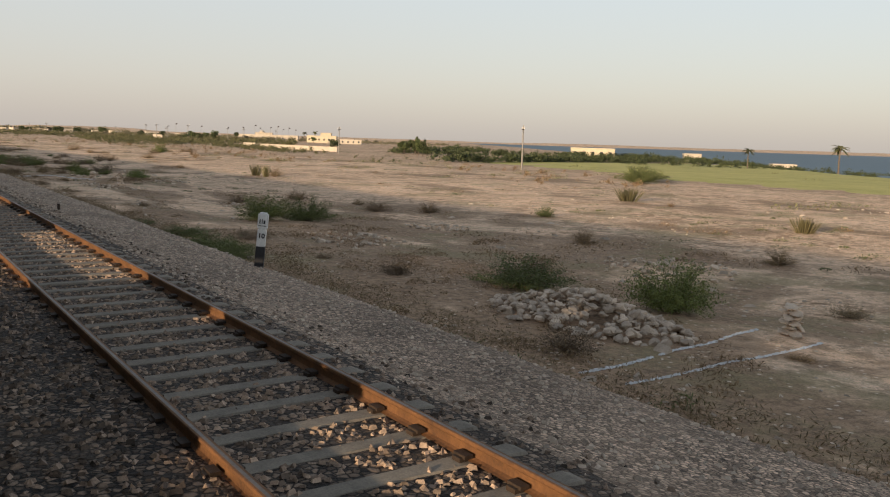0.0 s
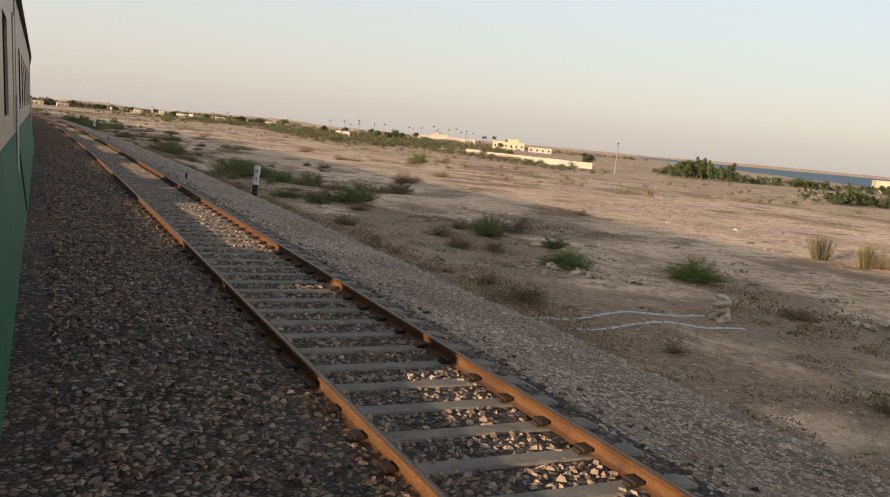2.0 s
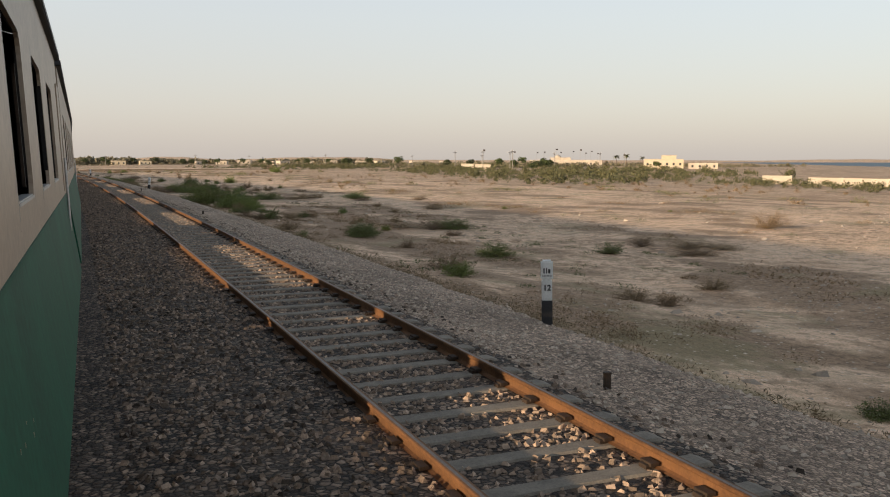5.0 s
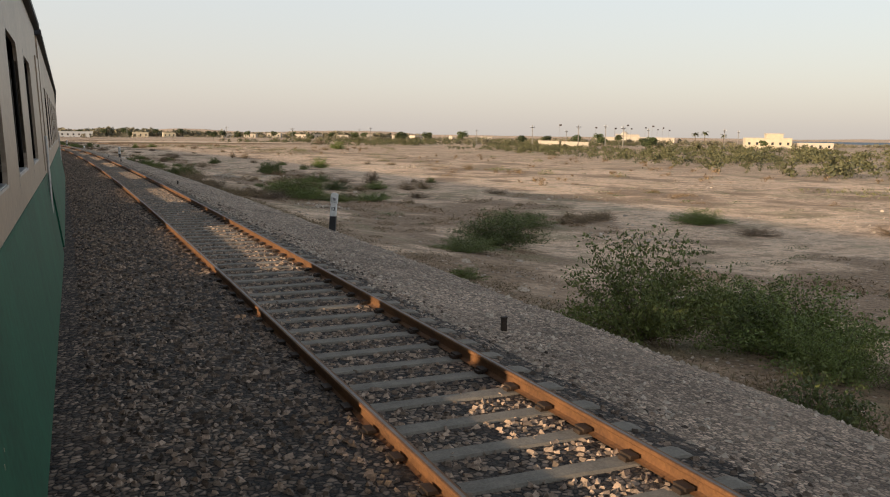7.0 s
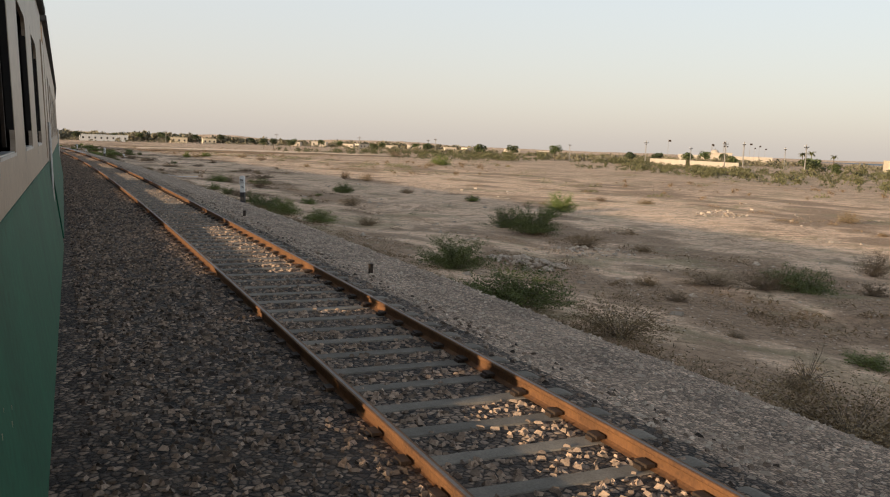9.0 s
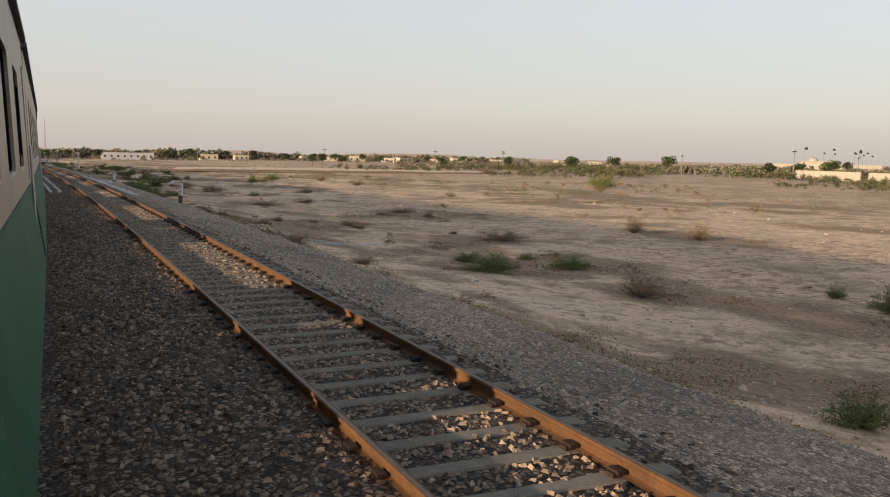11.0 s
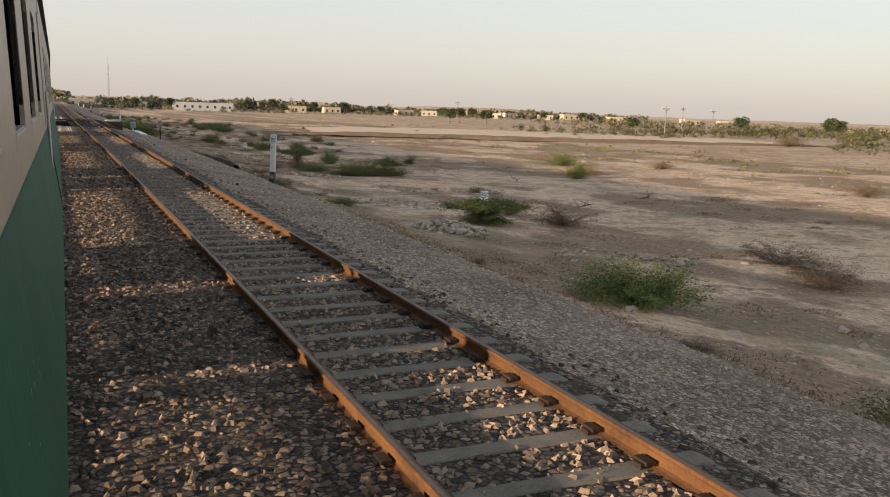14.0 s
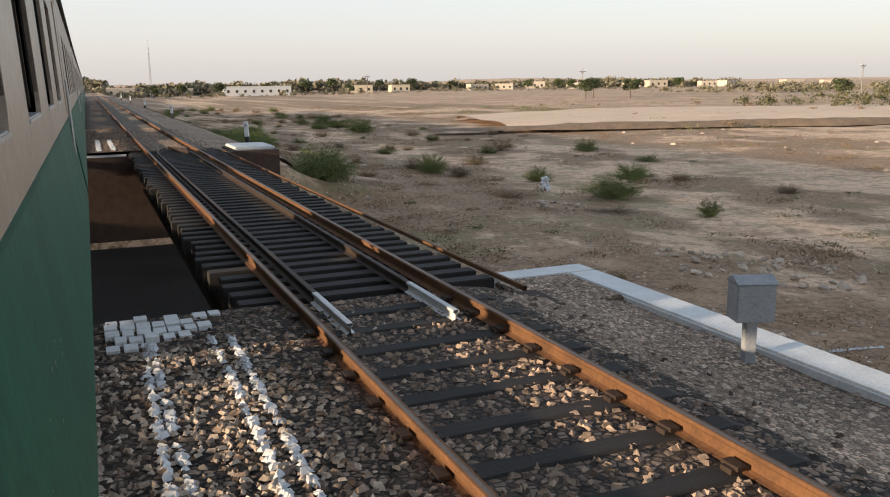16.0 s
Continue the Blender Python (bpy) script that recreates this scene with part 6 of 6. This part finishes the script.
belt("far_scrub", ((90, 650, 330, 800, 50, 260, 3.2), (130, 560, 240, 640, 40, 130, 2.8), (80, 130, 112, 190, 14, 40, 0.7), (100, 205, 113, 300, 16, 230, 1.5), (95, 300, 120, 480, 50, 420, 2.2), (100, 480, 150, 520, 40, 138, 1.8), (120, 330, 210, 520, 60, 360, 2.6), (70, 560, 135, 640, 40, 184, 2.2), (40, 640, 120, 700, 40, 161, 2.4), (135, 480, 165, 600, 14, 138, 1.6)),
     "belt of dusty green scrub before the walls", 61, M_BELT)
belt("lakeside_hedge", ((104, 150, 195, 168, 8, 420, 2.1), (195, 168, 275, 166, 14, 260, 2.1), (140, 230, 205, 215, 10, 206, 2.2), (205, 215, 300, 240, 14, 276, 2.2), (155, 240, 250, 330, 20, 161, 2.6), (160, 150, 230, 80, 10, 69, 2.4), (230, 180, 290, 110, 18, 92, 2.4)), "dark green hedge along the field's far side", 62, M_TREELEAF)
belt("far_woods", ((-150, 985, 20, 1060, 50, 360, 6.2), (-150, 890, 10, 925, 30, 90, 2.6), (20, 1075, 280, 1120, 50, 420, 5.6), (20, 960, 260, 1000, 60, 130, 2.6), (200, 700, 420, 760, 80, 403, 3.2), (150, 620, 300, 700, 60, 329, 3.0), (-160, 840, -100, 1100, 30, 182, 3.4), (90, 800, 330, 860, 60, 294, 3.0), (300, 600, 480, 700, 60, 220, 2.6)), "far line of trees on the horizon, paled for haze", 63, M_FARLEAF, (0.12, 0.26), 44)
belt("brown_scrub", ((20, 430, 60, 520, 40, 80, 0.9), (60, 130, 85, 300, 30, 130, 0.9), (20, 520, 10, 700, 40, 90, 0.9), (70, 60, 95, 130, 24, 60, 0.9), (50, 300, 70, 420, 40, 90, 0.9)), "belt of low brown scrub on the plain", 64, M_DRYLEAF)


# ---------------------------------------------------------------- buildings and walls
def wall_run(x0, y0, x1, y1, high, material, label, piers=12.0):
    d = math.hypot(x1 - x0, y1 - y0)
    w = thing("compound_wall", label, "wall", m=at_xy((x0 + x1) / 2, (y0 + y1) / 2, math.degrees(math.atan2(y1 - y0, x1 - x0)), 1, -0.3))
    part("wall", boxed((-d / 2, d / 2, -0.12, 0.12, -0.5, high)), material, w)
    part("coping", boxed((-d / 2, d / 2, -0.17, 0.17, high, high + 0.1)), material, w)
    pier = bm_mesh("pier", boxed((-0.2, 0.2, -0.2, 0.2, -0.5, high + 0.18)), material)
    for i in range(int(d / piers) + 1):
        part("pier", pier, None, w).location = (-d / 2 + i * piers, 0, 0)


wall_run(128.3, 244, 119.5, 286, 1.7, M_PLASTER, "long pale plastered compound wall behind the scrub")
wall_run(119.0, 290, 117.2, 296, 1.9, M_PLASTER, "long pale plastered compound wall behind the scrub")
wall_run(150.0, 508, 158.0, 545, 3.0, M_PLASTER, "pale compound wall lit by low sun")
wall_run(158.6, 549, 166.7, 585.5, 3.0, M_PLASTER, "pale compound wall lit by low sun")


def house(name, label, x, y, turn, w, d, h, material, windows, parapet=0.5, upper=None):
    """A flat-roofed house with recessed windows, a door, a parapet and maybe an upper room."""
    b = thing(name, label, "house", m=at_xy(x, y, turn, 1, -0.2))
    part("wall", boxed((-w / 2, w / 2, -d / 2, d / 2, -0.4, h)), material, b)
    part("parapet", boxed((-w / 2 - 0.1, w / 2 + 0.1, -d / 2 - 0.1, -d / 2 + 0.15, h, h + parapet), (-w / 2 - 0.1, w / 2 + 0.1, d / 2 - 0.15, d / 2 + 0.1, h, h + parapet), (-w / 2 - 0.1, -w / 2 + 0.15, -d / 2 + 0.15, d / 2 - 0.15, h, h + parapet), (w / 2 - 0.15, w / 2 + 0.1, -d / 2 + 0.15, d / 2 - 0.15, h, h + parapet)), material, b)
    fr = bm_mesh("window", boxed((-0.65, 0.65, -0.06, 0.02, -0.75, 0.75)), M_PLASTER)
    pane = bm_mesh("pane", boxed((-0.55, 0.55, -0.07, -0.062, -0.65, 0.65)), M_WINDOW)
    for i in range(windows):
        u = -w / 2 + (i + 0.5) * w / windows
        for side, turn_ in ((-d / 2, 0), (d / 2, 180)):
            f = part("window", fr, None, b)
            f.matrix_basis = pose(u, side, h * 0.55, 0, 0, turn_)
            part("pane", pane, None, f)
    part("door", boxed((w / 2 - 0.02, w / 2 + 0.04, -0.5, 0.5, -0.2, 2.0)), M_IRON, b)
    if upper:
        part("upper_room", boxed((upper[0] - upper[1] / 2, upper[0] + upper[1] / 2, -d / 3, d / 3, h, h + upper[2])), material, b)
        part("upper_roof", boxed((upper[0] - upper[1] / 2 - 0.3, upper[0] + upper[1] / 2 + 0.3, -d / 3 - 0.3, d / 3 + 0.3, h + upper[2], h + upper[2] + 0.25)), M_PLASTER, b)
    return b


house("villa", "yellow flat-roofed villa with an upper room", 289, 574, -32, 22, 10, 5.0, M_YELLOW, 6, 0.6, (3, 8, 2.6))
house("farmhouse", "low pale house beside the yellow villa", 306, 560, -32, 16, 8, 3.0, M_PLASTER, 4)
house("shrine", "pale walled shrine on rising ground among palms", 322, 752, -28, 56, 16, 4.6, M_PLASTER, 10, 0.7, (-4, 16, 2.4))
dome = thing("dome", "pale dome over the shrine", "dome", m=at_xy(322, 752, -28, 1, 6.6))
bm = bmesh.new()
bmesh.ops.create_uvsphere(bm, u_segments=20, v_segments=10, radius=2.6, matrix=Matrix.Translation((-6, 0, 0.4)) @ Matrix.Diagonal((1, 1, 0.8, 1)))
part("shell", bm, M_PLASTER, dome)
part("finial", rod(bmesh.new(), (-6, 0, 2.2), (-6, 0, 3.6), 0.15, 0.03), M_IRON, dome)
house("outbuilding", "pale outbuilding below the shrine", 288, 716, -28, 24, 8, 3.2, M_PLASTER, 6)
house("farmhouse", "long pale yellow farmhouse by the lake", 226, 226, -42, 16, 7, 3.4, M_YELLOW, 5)
house("hut", "small plastered hut among trees", 246, 196, -45, 6, 5, 3.0, M_PLASTER, 2)
house("hut", "small plastered hut near the shore", 262, 170, -45, 8, 5, 2.6, M_PLASTER, 2)
house("warehouse", "long white flat-roofed building among trees", -64, 945, 8, 32, 12, 4.4, M_WHITE, 8, 0.4)
house("house", "yellow flat-roofed village house", -12.6, 956, 5, 12, 9, 3.8, M_YELLOW, 3)
house("house", "yellow flat-roofed village house", 10, 972, 5, 10, 9, 3.6, M_YELLOW, 3)
hv = house("house", "small pale village house", 62, 1010, 10, 11, 8, 3.4, M_PLASTER, 3)
for x, y, k in ((84, 1030, 1), (108, 1045, 1.2), (132, 1035, 1), (150, 1060, 1.1), (176, 1050, 1), (205, 1075, 1.2), (236, 1060, 1), (262, 1080, 1.1), (-130, 960, 1.2), (-104, 985, 1.1), (300, 1060, 1.2), (340, 1075, 1.0)):
    copy_thing(hv, at_xy(x, y, rt.uniform(-25, 25), k, -0.2))


# ---------------------------------------------------------------- poles and mast
def utility_pole(high):
    p = thing("utility_pole", "pale concrete utility pole with a cross arm", "pole", "utility poles")
    part("pole", rod(bmesh.new(), (0, 0, -0.4), (0, 0, high), 0.17, 0.10, 10), M_POLE, p)
    arm = part("cross_arm", boxed((-1.1, 1.1, -0.06, 0.06, high - 0.75, high - 0.62)), M_IRON, p)
    for x in (-1.0, 0.0, 1.0):
        q = rod(rod(bmesh.new(), (x, 0, high - 0.62), (x, 0, high - 0.40), 0.05, 0.07), (x, 0, high - 0.40), (x, 0, high - 0.24), 0.09, 0.04)
        part("insulator", q, M_WHITE, arm)
    part("brace", rod(rod(bmesh.new(), (-0.7, 0, high - 0.7), (0, 0, high - 1.4), 0.03), (0.7, 0, high - 0.7), (0, 0, high - 1.4), 0.03), M_IRON, p)
    return p


up = utility_pole(7.6)
up.matrix_basis = at_xy(94.9, 111.7, 40)
for x, y, k, a in ((112.5, 212.7, 1.0, 40), (153.7, 631.8, 1.0, 20), (160.3, 578.7, 1.25, 20), (168, 560, 1.0, 20), (142, 470, 1.1, 20), (148, 512, 1.2, 20), (176, 540, 1.3, 30), (60, 640, 1.0, 10), (108, 700, 1.0, 15), (190, 480, 1.1, 30), (40, 770, 1.1, 10), (-20, 840, 1.1, 10), (210, 560, 1.2, 30), (228, 520, 1.1, 30), (130, 760, 1.2, 20)):
    copy_thing(up, at_xy(x, y, a, k))

mast = thing("radio_mast", "thin lattice radio mast far off", "mast", m=at_xy(-114, 950, 0))
bm = bmesh.new()
for dx, dy in ((-0.6, -0.4), (0.6, -0.4), (0, 0.7)):
    rod(bm, (dx, dy, -0.5), (dx * 0.25, dy * 0.25, 24), 0.09, 0.06, 5)
for i in range(11):
    k = 1 - 0.75 * i / 11
    z = i * 2.2
    rod(bm, (-0.6 * k, -0.4 * k, z), (0.6 * k, -0.4 * k, z + 2), 0.04, sides=4)
    rod(bm, (0.6 * k, -0.4 * k, z), (0, 0.7 * k, z + 2), 0.04, sides=4)
    rod(bm, (0, 0.7 * k, z), (-0.6 * k, -0.4 * k, z + 2), 0.04, sides=4)
part("lattice", bm, M_GREY, mast)
part("aerial", rod(bmesh.new(), (0, 0, 23), (0, 0, 28), 0.06), M_GREY, mast)

flag = thing("flag_pole", "tall thin pole with a small dark flag", "flag pole", "flag poles by the shrine")
part("pole", rod(bmesh.new(), (0, 0, -0.5), (0, 0, 11), 0.08, 0.05, 6), M_POLE, flag)
part("flag", boxed((0.05, 1.2, -0.02, 0.02, 10.1, 10.9)), M_IRON, flag)
flag.matrix_basis = at_xy(300, 720, 0)
for x, y, k in ((308, 715, 1.1), (318, 722, 1.2), (326, 728, 1.0), (292, 712, 1.2), (335, 735, 1.1), (276, 700, 1.0), (345, 742, 1.0), (240, 640, 0.9), (205, 600, 0.9), (190, 610, 1.0)):
    copy_thing(flag, at_xy(x, y, rt.uniform(-20, 20), k))

# fallen branches on the plain
for s0, l0, sd in ((513.7, 33.7, 1), (437.0, 20.5, 6), (500.0, 36.0, 2), (497.0, 29.0, 3), (404.6, 11.6, 4), (425.0, 24.0, 5)):
    rr = np.random.default_rng(300 + sd)
    paths = []
    main = np.stack([np.linspace(-0.9, 0.9, 6), 0.1 * rr.normal(0, 1, 6), 0.12 + 0.08 * rr.uniform(0, 1, 6)], -1)
    paths.append(main)
    for i in range(7):
        j = rr.integers(1, 5)
        d = np.array([rr.uniform(0.1, 0.6), rr.uniform(-0.6, 0.6), rr.uniform(0.0, 0.5)])
        paths.append(main[j] + d * np.linspace(0, 1, 4)[:, None])
    ob = tagged(new("fallen_branch", raw_mesh("fallen_branch", *sticks(paths[:1], [0.05]), M_WOOD)), "bleached fallen branch lying on the earth", "branch")
    ob.matrix_basis = stand(s0, l0, float(ground_z(s0, l0)), rr.uniform(0, 360))
    for q in paths[1:]:
        part("twig", raw_mesh("twig", *sticks([q], [0.025]), M_WOOD), None, ob)

# long narrow dark kerb along the foot of the embankment
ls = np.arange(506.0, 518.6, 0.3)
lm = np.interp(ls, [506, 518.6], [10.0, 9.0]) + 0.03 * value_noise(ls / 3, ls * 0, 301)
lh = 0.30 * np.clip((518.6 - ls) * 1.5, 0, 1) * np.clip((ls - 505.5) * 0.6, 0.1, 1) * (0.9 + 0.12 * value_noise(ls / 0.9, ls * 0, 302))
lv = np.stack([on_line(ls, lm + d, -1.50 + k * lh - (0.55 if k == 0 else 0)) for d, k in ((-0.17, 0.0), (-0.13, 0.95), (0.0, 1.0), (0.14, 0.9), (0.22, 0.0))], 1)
M_LEDGE = weathered("dark_kerb_earth", (0.035, 0.026, 0.019), (0.11, 0.083, 0.06), 1.6, 18, 0.95, 0, 0.03, 0, False, False)
tagged(new("earth_ledge", raw_mesh("earth_ledge", lv.reshape(-1, 3), grid_faces(len(ls), 5)[:, ::-1], M_LEDGE, smooth=True)), "low narrow dark kerb of earth", "earth bank", kind="structure")
